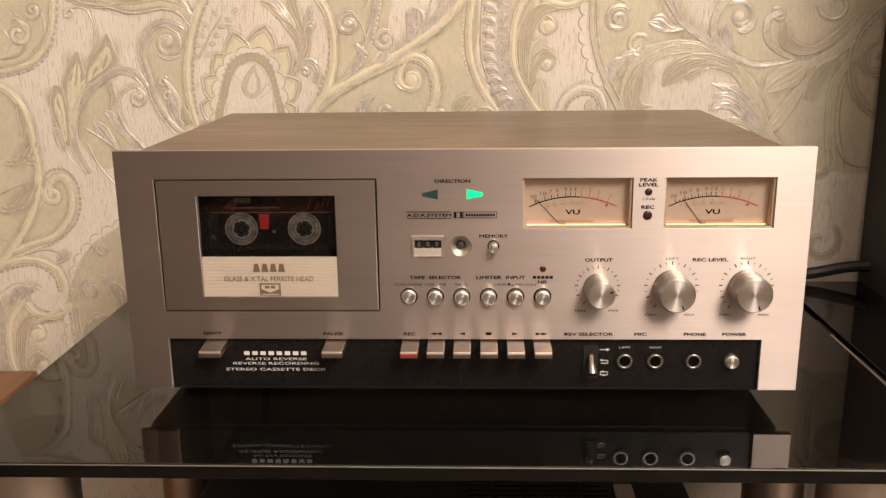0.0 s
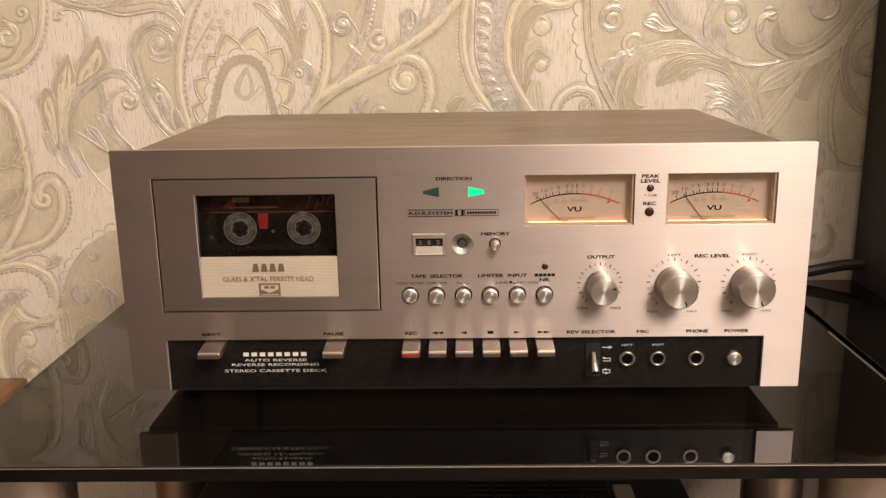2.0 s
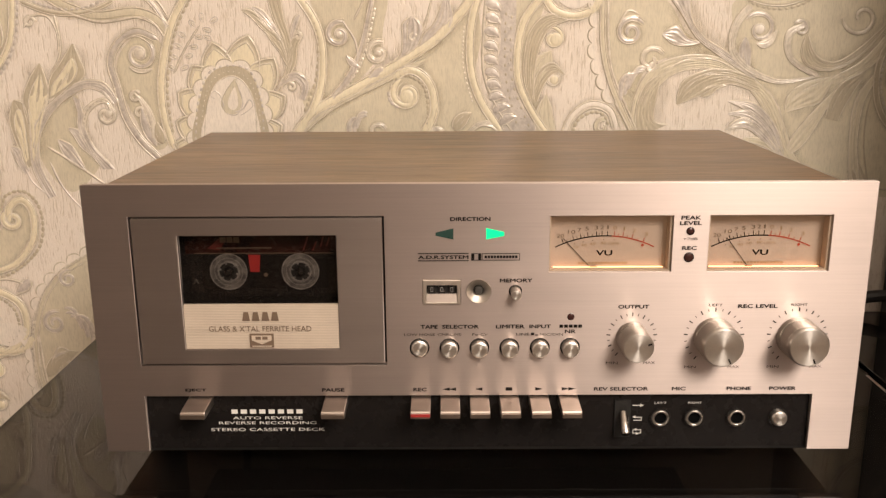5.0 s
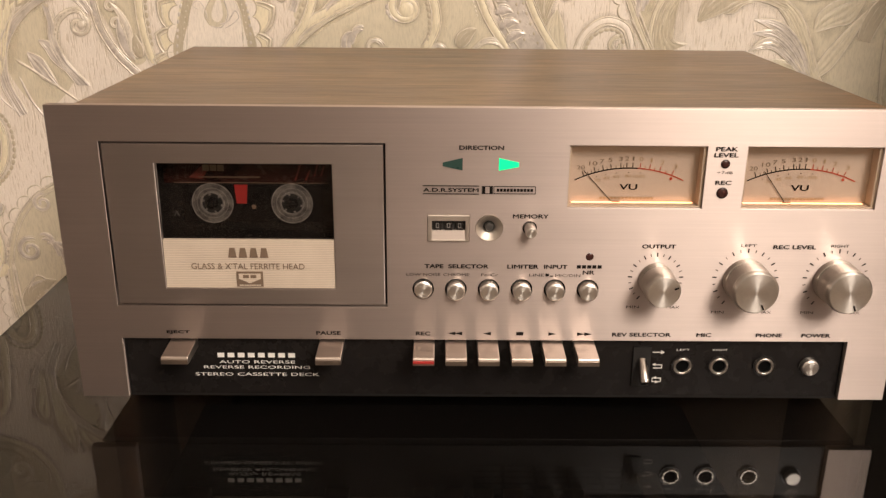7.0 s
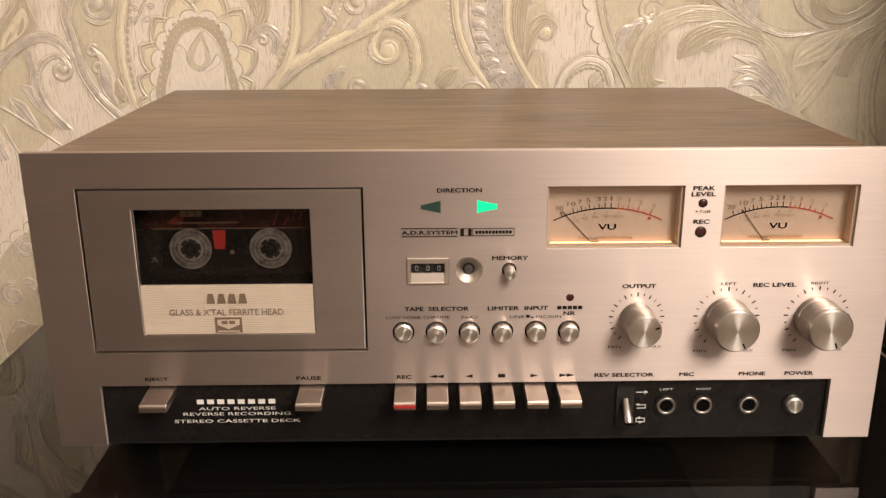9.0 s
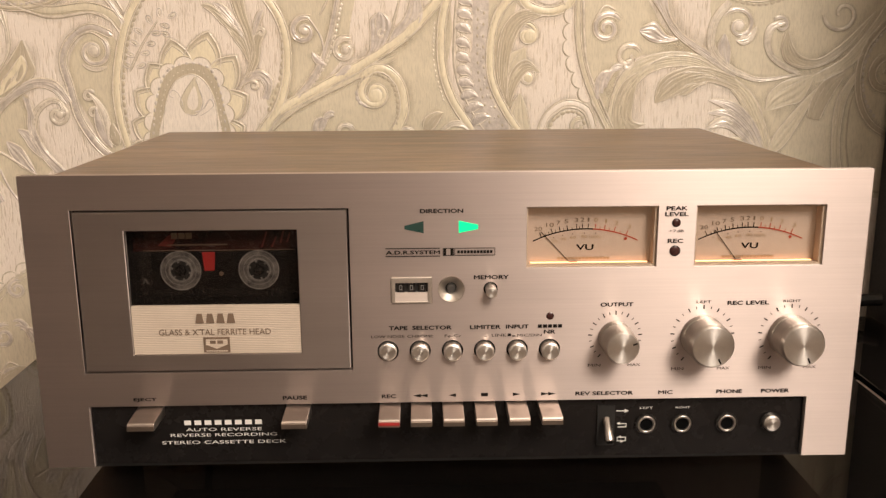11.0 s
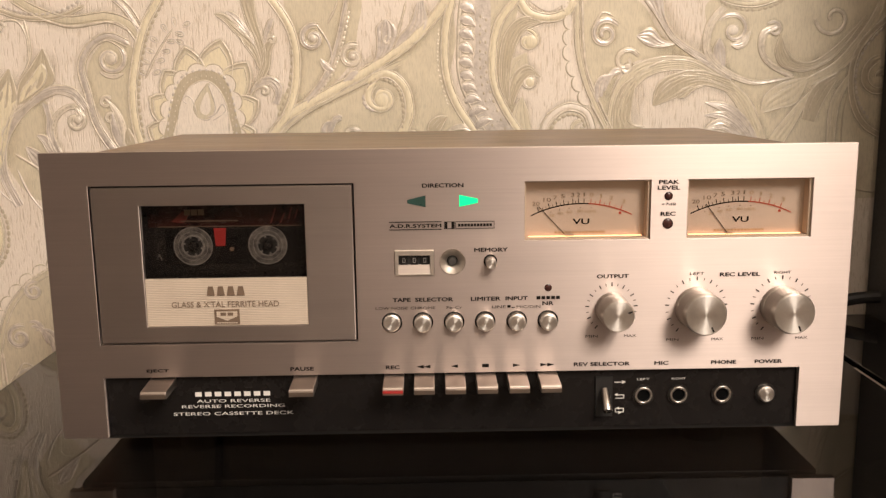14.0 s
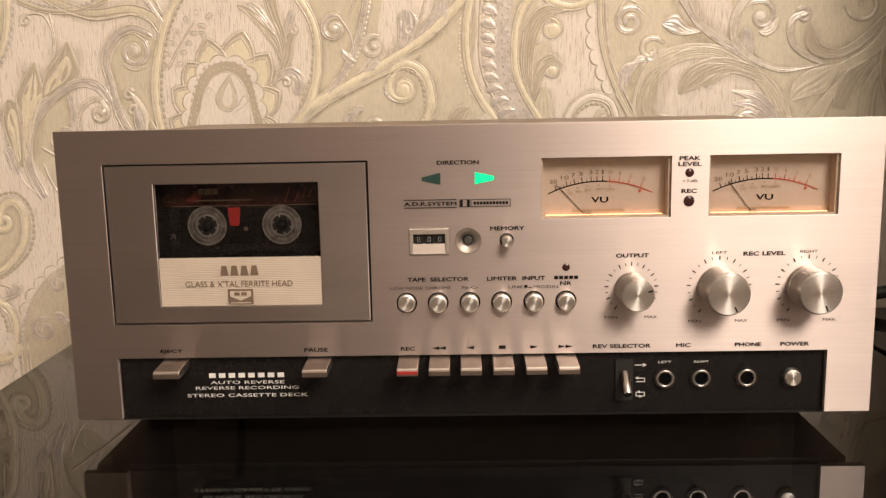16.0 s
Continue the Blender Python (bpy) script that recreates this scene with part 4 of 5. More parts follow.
    # acanthus
    sweep("olive", 6, (147, 155), (150, 190), (164, 216), (190, 227), (221, 226), (251, 211), (164, 155), (164, 185), (175, 205), (194, 215), (223, 215), (253, 201))
    sweep("shade", 6, (255, 208), (231, 215), (210, 214), (192, 204), (187, 184), (263, 193), (239, 202), (224, 201), (209, 193), (187, 184))
    sweep("shade", 3, (224, 202), (214, 200), (210, 195), (208, 191), (233, 202), (224, 199), (217, 193), (208, 191))
    sweep("shade", 5, (153, 155), (152, 181), (159, 202), (173, 212), (181, 167), (169, 170), (169, 187), (173, 212))
    sweep("olive", 5, (250, 210), (272, 192), (286, 165), (296, 140), (316, 118), (247, 203), (261, 187), (274, 165), (283, 145), (299, 120))
    vein("pearl", 0.8, (175, 214), (196, 224), (222, 223), (250, 208))
    vein("pearl", 0.8, (189, 192), (208, 209), (228, 210), (256, 200))
    # stem from above to the acanthus
    sweep("silver", 4, (172, 284), (188, 263), (203, 242), (228, 224), (256, 206), (194, 283), (197, 260), (208, 244), (233, 228), (258, 210))
    sweep("silver", 4, (208, 239), (195, 242), (184, 253), (171, 246), (208, 239), (193, 236), (181, 238), (171, 246))
    # grey leaf
    sweep("silver", 4, (288, 139), (278, 165), (258, 185), (232, 188), (286, 138), (270, 164), (253, 178), (232, 188))
    sweep("silver", 3, (287, 139), (270, 165), (252, 179), (231, 176), (285, 138), (267, 160), (250, 172), (231, 176))
    sweep("silver", 3, (286, 138), (266, 162), (249, 173), (231, 161), (284, 137), (263, 156), (249, 164), (231, 161))
    sweep("pearl", 2, (258, 168), (250, 172), (241, 170), (233, 162), (258, 165), (250, 167), (242, 165), (233, 162))
    sweep("olive", 3, (284, 140), (273, 151), (259, 155), (246, 153), (283, 138), (271, 146), (259, 150), (246, 153))
    # large scroll
    sweep("pearl", 3, (245, 271), (233, 255), (231, 234), (241, 218), (261, 207), (283, 203), (327, 212), (250, 268), (239, 253), (237, 234), (248, 220), (265, 210), (284, 206), (327, 212))
    scroll("silver", 257, 250, 15.5, 150, -1.2, 1.7)
    sweep("pearl", 3, (254, 238), (261, 234), (269, 238), (273, 251), (254, 238), (261, 240), (266, 243), (273, 251))
    sweep("silver", 3, (245, 244), (240, 234), (242, 224), (249, 214), (245, 244), (250, 234), (251, 224), (250, 214))
    # second scroll with sweeping lines
    sweep("pearl", 2, (298, 255), (282, 249), (280, 234), (288, 220), (309, 208), (298, 252), (287, 246), (285, 234), (292, 222), (312, 211))
    sweep("shade", 5, (299, 247), (295, 231), (302, 218), (323, 214), (348, 227), (376, 264), (299, 247), (305, 232), (315, 223), (329, 222), (349, 236), (376, 264))
    scroll("silver", 293, 250, 7.8, 150, -1.1, 1.1)
    sweep("olive", 4, (285, 177), (287, 192), (301, 203), (326, 209), (285, 177), (301, 182), (316, 187), (326, 209))
    sweep("olive", 4, (323, 207), (349, 222), (372, 250), (386, 276), (327, 201), (356, 216), (379, 243), (396, 271))
    sweep("shade", 3, (352, 212), (334, 203), (325, 188), (322, 172), (352, 208), (345, 196), (338, 182), (333, 169))
    sweep("olive", 3, (288, 138), (295, 157), (311, 178), (330, 199), (288, 138), (303, 147), (317, 170), (330, 199))
    sweep("olive", 3, (351, 104), (346, 148), (347, 186), (363, 213), (361, 104), (353, 148), (355, 186), (366, 210))
    vein("shade", 1.1, (369, 104), (359, 148), (360, 186), (370, 207))
    scroll("pearl", 345, 259, 16.7, 180, 1.1, 1.1)
    # far right beaded oval
    stem("shade", 2.2, 2.2, (397, 263), (373, 240), (364, 215), (367, 186), (381, 164), (409, 150))
    beads("silver", 1.7, 4.4, (395, 256), (376, 235), (368, 212), (372, 187), (383, 170))
    scroll("shade", 390, 207, 17.8, 90, 1.2, 3.3)
    # lower right remnants
    scroll("shade", 338, 110, 20.0, 60, -1.0, 2.2)
    scroll("shade", 351, 30, 22.2, 60, -1.0, 2.2)
    vein("shade", 1.7, (355, 132), (371, 110), (404, 104))
    # fine extra relief
    vein("silver", 0.8, (-261, 250), (-256, 265), (-247, 281))
    vein("pearl", 0.8, (-307, 240), (-291, 247), (-277, 239))
    vein("pearl", 0.8, (-99, 259), (-91, 274), (-89, 284))
    vein("silver", 0.8, (-439, 265), (-432, 257), (-418, 253))
    vein("silver", 0.8, (-450, 247), (-443, 233), (-450, 222))
    vein("pearl", 0.8, (-409, 262), (-409, 241), (-425, 222))
    # scalloped field low on the wall
    lobe("olive", (-353, 49), (-382, 32), (-403, 4), (-414, -36), (-414, -81), (-373, -58), (-335, -36), (-328, 37))
    scallops("shade", 7.2, 13.9, (-409, -6), (-399, 14), (-378, 36), (-347, 53))
    stem("olive", 2.2, 2.2, (-413, -86), (-413, -42), (-403, -2), (-385, 25), (-354, 46))
    beads("pearl", 1.7, 4.4, (-417, -80), (-416, -39), (-407, -2), (-388, 28), (-359, 47))
    scroll("silver", -375, 25, 9.4, 60, 1.5, 1.7)
    scroll("silver", -392, -19, 12.2, 60, 1.5, 2.2)
    plume("silver", -358, -39, -370, -2, 4, 4.4, 50)
    leaf("shade", -405, -74, -372, -48, 7.8, 4.4)
    stem("yellow", 3.3, 3.3, (-499, 1), (-467, 13), (-443, 13), (-422, -2), (-421, -30), (-439, -47), (-464, -55))
    beads("shade", 2.2, 5.0, (-500, -5), (-468, 6), (-445, 7), (-429, -6), (-428, -29), (-442, -41))
    plume("silver", -480, -36, -452, -8, 4, 4.4, -50)
    vein("silver", 1.1, (-490, -24), (-470, -11), (-453, -17))
    vein("silver", 1.1, (-492, -39), (-473, -30), (-459, -39))

def paper_field():
    for tone, (vs, fs) in PAPER.items():
        me = bpy.data.meshes.new("relief_" + tone)
        me.from_pydata(vs, [], fs)
        me.polygons.foreach_set("use_smooth", [True] * len(me.polygons))
        me.materials.append(TONES[tone])
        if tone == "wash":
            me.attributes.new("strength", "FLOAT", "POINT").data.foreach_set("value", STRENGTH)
        ob = new("raised_pattern", me)
        ob.parent = wall_north
        tagged(ob, kind="stuff")


for DROP in ((0.0, 0.0), (-532.0, -310.0)):
    paisley_repeat()
paper_field()


# ---- stand ----
def glass_stand():
    st = thing("glass_stand", (-0.01, 0.11, FLOOR_Z), "smoked black glass shelf stand on satin metal pillars", "stand")
    inv = Matrix.Translation((0.01, -0.11, -FLOOR_Z))

    def p(name, bm, mat, label="", parent=None, **k):
        bm.transform(inv)
        return part(name, bm, mat, parent or st, label, **k)

    p("glass_shelf", box(-0.320, 0.302, -0.076, 0.306, GLASS - 0.010, GLASS), SMOKED, "smoked dark glass top shelf with a polished edge", bevel=0.0006)
    p("polished_edge", slab([(-0.0002, GLASS - 0.0012), (0.0012, GLASS - 0.0002), (0.0012, GLASS - 0.0012)], -0.319, 0.301), EDGE, "bright polished front edge")
    for q in st.children[-1:]:
        q.data.transform(inv @ Matrix.Translation((0, -0.0764, 0)) @ Matrix(((0, 1, 0, 0), (1, 0, 0, 0), (0, 0, 1, 0), (0, 0, 0, 1))) @ inv.inverted())
    p("side_edge", slab([(0.2999, GLASS + 0.0001), (0.3021, GLASS + 0.0001), (0.3021, GLASS - 0.0014)], -0.075, 0.150), DISH, "bright polished side edge")
    p("side_shelf", box(0.3085, 0.3865, -0.070, 0.302, GLASS - 0.010, GLASS), SMOKED, "smoked dark glass side leaf", bevel=0.0006)
    for y in (0.03, 0.24):
        p("side_bracket", box(0.296, 0.345, y - 0.012, y + 0.012, GLASS - 0.0145, GLASS - 0.0103), BLACK_MATT, "black bracket under the side leaf", bevel=0.0006)
    p("lower_shelf", box(-0.27, 0.25, -0.05, 0.30, -0.262, -0.25), ORANGE_WOOD, "brown wooden lower shelf", bevel=0.002)
    for x, y in ((-0.281, -0.03), (0.255, -0.03), (-0.281, 0.25), (0.272, 0.17)):
        bm = lathe([(0.0, FLOOR_Z), (0.036, FLOOR_Z), (0.036, FLOOR_Z + 0.006), (0.026, FLOOR_Z + 0.012), (0.026, GLASS - 0.018), (0.0262, GLASS - 0.0182), (0, GLASS - 0.0182)], 40, "Z", (x, y, 0))
        pl = p("pillar", bm, PILLAR_METAL, smooth=True)
        p("collar", lathe([(0, GLASS - 0.018), (0.029, GLASS - 0.018), (0.030, GLASS - 0.016), (0.030, GLASS - 0.0115), (0.029, GLASS - 0.0103), (0, GLASS - 0.0103)], 40, "Z", (x, y, 0)), CHROME, "bright metal collar", smooth=True, parent=pl)


def receiver():
    """Black component on the lower shelf, with a slotted top."""
    rc = thing("receiver", (-0.02, 0.12, -0.25), "black stereo receiver with a slotted top, on the lower shelf", "receiver")
    inv = Matrix.Translation((0.02, -0.12, 0.25))

    def p(name, bm, mat, label="", **k):
        bm.transform(inv)
        return part(name, bm, mat, rc, label, **k)

    top = -0.150
    p("case", box(-0.233, 0.193, -0.02, 0.27, -0.240, top), BLACK_MATT, bevel=0.002)
    for x in (-0.19, 0.15):
        for y in (0.02, 0.23):
            p("foot", lathe([(0, -0.25), (0.016, -0.25), (0.018, -0.240), (0, -0.240)], 20, "Z", (x, y, 0)), BLACK_MATT)
    for j in range(7):
        for i in range(5):
            p("vent_slat", box(0.002 + i * 0.025, 0.024 + i * 0.025, 0.118 + j * 0.008, 0.1215 + j * 0.008, top + 0.0002, top + 0.002), BLACK_SHELL)
    for i in range(5):
        p("vent_edge", box(0.004 + i * 0.024, 0.018 + i * 0.024, 0.1295, 0.1305, top + 0.002, top + 0.003), CHROME)
    p("top_bracket", box(0.129, 0.145, 0.125, 0.158, top, top + 0.004), SPUN, "small grey metal bracket", bevel=0.0008)


glass_stand()
receiver()


def side_cabinet():
    c = thing("wooden_cabinet", (-0.70, 0.1, FLOOR_Z), "orange-brown wooden cabinet beside the glass stand", "cabinet")
    inv = Matrix.Translation((0.70, -0.1, -FLOOR_Z))
    for n, b in (("top_board", (-1.0, -0.459, -0.1, 0.3195, -0.128, -0.108)), ("side_panel", (-0.484, -0.468, -0.09, 0.315, FLOOR_Z, -0.128)), ("side_panel", (-0.99, -0.974, -0.09, 0.315, FLOOR_Z, -0.128)), ("front_panel", (-0.974, -0.484, -0.085, -0.067, FLOOR_Z + 0.03, -0.128))):
        bm = box(*b)
        bm.transform(inv)
        part(n, bm, ORANGE_WOOD, c, bevel=0.002)


def black_tower():
    c = thing("tower_speaker", (0.50, 0.22, FLOOR_Z), "tall black loudspeaker cabinet beside the glass stand", "loudspeaker")
    inv = Matrix.Translation((-0.50, -0.22, -FLOOR_Z))
    for n, b, mt in (("cabinet", (0.388, 0.62, 0.085, 0.316, FLOOR_Z + 0.02, 0.62), BLACK_MATT), ("plinth", (0.378, 0.63, 0.075, 0.318, FLOOR_Z, FLOOR_Z + 0.02), BLACK_SHELL), ("front_grille", (0.398, 0.61, 0.071, 0.0848, FLOOR_Z + 0.05, 0.60), BLACK_MATT)):
        bm = box(*b)
        bm.transform(inv)
        part(n, bm, mt, c, bevel=0.004)


def tube(points, r, n=10, steps=10):
    """A round cable through the points."""
    pts = smooth_line([Vector(p) for p in points], steps)
    bm = bmesh.new()
    rings = []
    for i, q in enumerate(pts):
        d = (pts[min(i + 1, len(pts) - 1)] - pts[max(i - 1, 0)]).normalized()
        u = d.cross(Vector((0.13, 0.2, 1))).normalized()
        w = d.cross(u)
        rings.append([bm.verts.new(q + (u * math.cos(6.2832 * k / n) + w * math.sin(6.2832 * k / n)) * r) for k in range(n)])
    for a, b in zip(rings, rings[1:]):
        for k in range(n):
            bm.faces.new((a[k], a[(k + 1) % n], b[(k + 1) % n], b[k]))
    bm.faces.new(rings[0])
    bm.faces.new(rings[-1])
    return bm


side_cabinet()
black_tower()
tagged(mesh_ob("cable", tube([(0.18, 0.292, 0.0018), (0.27, 0.296, 0.0018), (0.33, 0.299, 0.0045), (0.37, 0.297, 0.012), (0.3895, 0.290, 0.015)], 0.0056), BLACK_MATT, True), "black cable lying on the back of the glass shelf", "cable")
tagged(mesh_ob("cable", tube([(-0.205, 0.318, 0.05), (-0.210, 0.312, -0.10), (-0.222, 0.310, -0.3), (-0.20, 0.29, FLOOR_Z + 0.004)], 0.0036), BLACK_MATT, True), "black cable hanging behind the glass stand", "cable")


# ---- cassette deck ----
deck = thing("cassette_deck", (0, 0.13, GLASS), "silver stereo cassette deck with walnut case, on the glass shelf", "cassette deck")
DECK_INV = Matrix.Translation((0, -0.13, -GLASS))


def dp(name, bm, mat, label="", parent=None, **k):
    """A part of the deck, given in world places."""
    bm.transform(DECK_INV)
    return part(name, bm, mat, parent or deck, label, **k)


def shift(ob):
    ob.data.transform(DECK_INV)
    return ob


def words(s, x0, x1, z, high=0.0021, y=-0.00025, mat=None, parent=None, bold=0.00014, slant=0.0):
    return shift(lettering(s, x0, x1, z - high / 2, high, y, mat or INK, parent or deck, "lettering", bold, slant))


def dbars(x0, x1, z0, z1, y, mat, count, parent=None, gap=0.22):
    return shift(bars(x0, x1, z0, z1, y, mat, parent or deck, count, gap=gap))


METERS = ((0.0395, 0.1082), (0.1285, 0.1968))
MZ0, MZ1 = 0.1218, 0.1543
BTN_X = (-0.0340, -0.0168, 0.0005, 0.0178, 0.0353, 0.0527)
BTN_Z = 0.0768
holes = [(-0.1955, 0.1952, 0.012, 0.0472), (-0.1957, -0.0530, 0.0662, 0.1547), (-0.0318, -0.0102, 0.1034, 0.1178)]
holes += [(a, b, MZ0, MZ1) for a, b in METERS]
face = dp("faceplate", cut_plate((-0.2206, 0.22), (0.012, 0.1729), holes, 0.0, 0.005, [(x, BTN_Z, 0.0057) for x in BTN_X] + [(0.0, 0.1108, 0.0070), (0.0208, 0.1108, 0.0037)]), ALU, "brushed silver aluminium faceplate", bevel=0.0005)
dp("case", cut_plate((-0.2184, 0.2138), (0.014, 0.1678), [(-0.2124, 0.2078, 0.020, 0.1618)], 0.0052, 0.2750), CASE_WOOD, "walnut veneered case", bevel=0.0008)
dp("inner_panel", box(-0.049, 0.066, 0.0052, 0.0060, 0.066, 0.121), BLACK_MATT)
dp("back_panel", box(-0.2122, 0.2076, 0.2660, 0.2720, 0.0202, 0.1616), BLACK_MATT, "black back panel")
dp("chassis", box(-0.2150, 0.2115, 0.0062, 0.270, 0.0095, 0.0138), BLACK_MATT)
for x in (-0.16, 0.16):
    for y in (0.062, 0.235):
        dp("foot", lathe([(0, GLASS), (0.012, GLASS), (0.013, GLASS + 0.003), (0.013, 0.0095), (0, 0.0095)], 28, "Z", (x, y, 0)), BLACK_MATT, smooth=True)
lower = dp("control_panel", box(-0.1953, 0.1950, 0.0035, 0.0050, 0.0125, 0.0470), BLACK, "glossy black lower control panel")


# keys
def key(x, w, red=False):
    z = 0.0462
    bm = bmesh.new()
    prof = [(0.0034, z), (-0.0172, z - 0.0012), (-0.0180, z - 0.0020), (-0.0184, z - 0.0048), (-0.0172, z - 0.0054), (0.0034, z - 0.0054)]
    a = [bm.verts.new((x - w / 2, y, q)) for y, q in prof]
    b = [bm.verts.new((x + w / 2, y, q)) for y, q in prof]
    bm.faces.new(a)
    bm.faces.new(b[::-1])
    for i in range(len(a)):
        j = (i + 1) % len(a)
        bm.faces.new((a[i], b[i], b[j], a[j]))
    k = dp("transport_key", bm, KEYMETAL, "silver piano key with a red front strip" if red else "", bevel=0.0003)
    if red:
        dp("red_strip", box(x - w / 2 + 0.0001, x + w / 2 - 0.0001, -0.0188, -0.0181, z - 0.0041, z - 0.0026), RED, "red strip", k)
        dp("front_groove", box(x - w / 2 + 0.0001, x + w / 2 - 0.0001, -0.0187, -0.0181, z - 0.0051, z - 0.0042), KEY_FRONT, "darker front face", k)
    else:
        dp("front_groove", box(x - w / 2 + 0.0001, x + w / 2 - 0.0001, -0.0187, -0.0181, z - 0.0050, z - 0.0027), KEY_FRONT, "darker front face", k)


for x, w, r in ((-0.1630, 0.0140, 0), (-0.0832, 0.0133, 0), (-0.0335, 0.0112, 1), (-0.0165, 0.0112, 0), (0.0006, 0.0112, 0), (0.0180, 0.0112, 0), (0.0354, 0.0112, 0), (0.0527, 0.0112, 0)):
    key(x, w, bool(r))

for s, x0, x1 in (("EJECT", -0.1712, -0.1590), ("PAUSE", -0.0912, -0.0783), ("REC", -0.0378, -0.0303), ("REV SELECTOR", 0.0676, 0.0990), ("MIC", 0.1130, 0.1208), ("PHONE", 0.1450, 0.1590), ("POWER", 0.1697, 0.1850)):
    words(s, x0, x1, 0.0510)


def arrow(cx, z, way, w=0.0040, h=0.0019):
    return [(cx - way * w / 2, z + h / 2), (cx + way * w / 2, z), (cx - way * w / 2, z - h / 2)]


for name, cx, way in (("rewind_mark", -0.0187, -1), ("rewind_mark", -0.0150, -1), ("reverse_mark", 0.0004, -1), ("play_mark", 0.0353, 1), ("forward_mark", 0.0507, 1), ("forward_mark", 0.0546, 1)):
    dp(name, slab(arrow(cx, 0.0511, way), -0.0003, -0.00005), INK)
dp("stop_mark", box(0.0160, 0.0198, -0.0003, -0.00005, 0.0502, 0.0521), INK)

# black panel print, sockets, lever
Y6 = 0.0032
dbars(-0.1470, -0.1030, 0.0346, 0.0372, Y6, WHITE_INK, 8, gap=0.34)
words("AUTO REVERSE", -0.1455, -0.1040, 0.0318, 0.0018, Y6, WHITE_INK, bold=0.0)
words("REVERSE RECORDING", -0.1540, -0.0960, 0.0286, 0.0018, Y6, WHITE_INK, bold=0.0)
words("STEREO CASSETTE DECK", -0.1590, -0.0910, 0.0243, 0.0019, Y6, WHITE_INK, bold=0.0)
words("LEFT", 0.1042, 0.1114, 0.0405, 0.0012, Y6, WHITE_INK, bold=0.0)
words("RIGHT", 0.1240, 0.1320, 0.0405, 0.0012, Y6, WHITE_INK, bold=0.0)
for x in (0.1078, 0.1278, 0.1528):
    s = dp("jack_socket", ring_solid(0.0036, 0.0051, 0.0012, 0.0034, 36, (x, 0, 0.0312)), JACK_RING, "chrome ringed jack socket", smooth=True, bevel=0.0004)
    dp("socket_hole", lathe([(0, 0.0026), (0.0035, 0.0026), (0.0035, 0.0033), (0, 0.0033)], 28, "Y", (x, 0, 0.0312)), VOID, "", s)
    dp("washer", ring_solid(0.0053, 0.0061, 0.0022, 0.0034, 36, (x, 0, 0.0312)), BLACK_SHELL, "", s)
pw = dp("power_button", lathe([(0, -0.0004), (0.0040, -0.0004), (0.0046, 0.0002), (0.0046, 0.0034), (0, 0.0034)], 36, "Y", (0.1775, 0, 0.0312)), SPUN, "round silver power button", smooth=True)
dp("button_ring", ring_solid(0.0047, 0.0058, 0.0024, 0.0034, 36, (0.1775, 0, 0.0312)), BLACK_SHELL, "", pw)
dp("button_cap", lathe([(0, -0.0008), (0.0038, -0.0008), (0.0040, -0.0005), (0, -0.0005)], 36, "Y", (0.1775, 0, 0.0312)), TURNED, "", pw)
sl = dp("selector_slot", box(0.0806, 0.0902, 0.0022, 0.0034, 0.0190, 0.0425), BLACK_MATT, "black slot of the reverse selector")
lev = lathe([(0, 0.003), (0.0023, 0.003), (0.0026, -0.003), (0.0028, -0.0098), (0.0023, -0.0109), (0, -0.0111)], 28)
lev.transform(Matrix.Translation((0.0856, 0, 0.0330)) @ Matrix.Rotation(radians(42), 4, "X"))
dp("selector_lever", lev, CHROME, "chrome selector lever", smooth=True)


def outline_mark(cx, z, w, h, kind):
    """White symbols for the three reverse modes."""
    bm = bmesh.new()
    t = 0.00045
    if kind == 0:
        box(cx - w / 2, cx + w / 2 - 0.001, Y6 - 0.0002, Y6, z - t / 2, z + t / 2, bm)
        slab(arrow(cx + w / 2 - 0.001, z, 1, 0.0022, 0.0022), Y6 - 0.0002, Y6, bm)
    else:
        box(cx - w / 2 + 0.001, cx + w / 2 - 0.001, Y6 - 0.0002, Y6, z + h / 2 - t, z + h / 2, bm)
        box(cx - w / 2 + 0.001, cx + w / 2 - 0.001, Y6 - 0.0002, Y6, z - h / 2, z - h / 2 + t, bm)
        box(cx + w / 2 - 0.0012, cx + w / 2 - 0.0012 + t, Y6 - 0.0002, Y6, z - h / 2, z + h / 2, bm)
        if kind == 2:
            box(cx - w / 2 + 0.0008, cx - w / 2 + 0.0008 + t, Y6 - 0.0002, Y6, z - h / 2, z + h / 2, bm)
            slab(arrow(cx + 0.0004, z - h / 2, 1, 0.0018, 0.0017), Y6 - 0.0003, Y6, bm)
        slab(arrow(cx - w / 2 + 0.0012 + 0.001 * (kind - 1), z + h / 2, -1, 0.0018, 0.0017), Y6 - 0.0003, Y6, bm)
    dp("mode_mark", bm, WHITE_INK)


outline_mark(0.0945, 0.0390, 0.0066, 0.0024, 0)
outline_mark(0.0945, 0.0304, 0.0066, 0.0024, 1)
outline_mark(0.0945, 0.0222, 0.0066, 0.0026, 2)

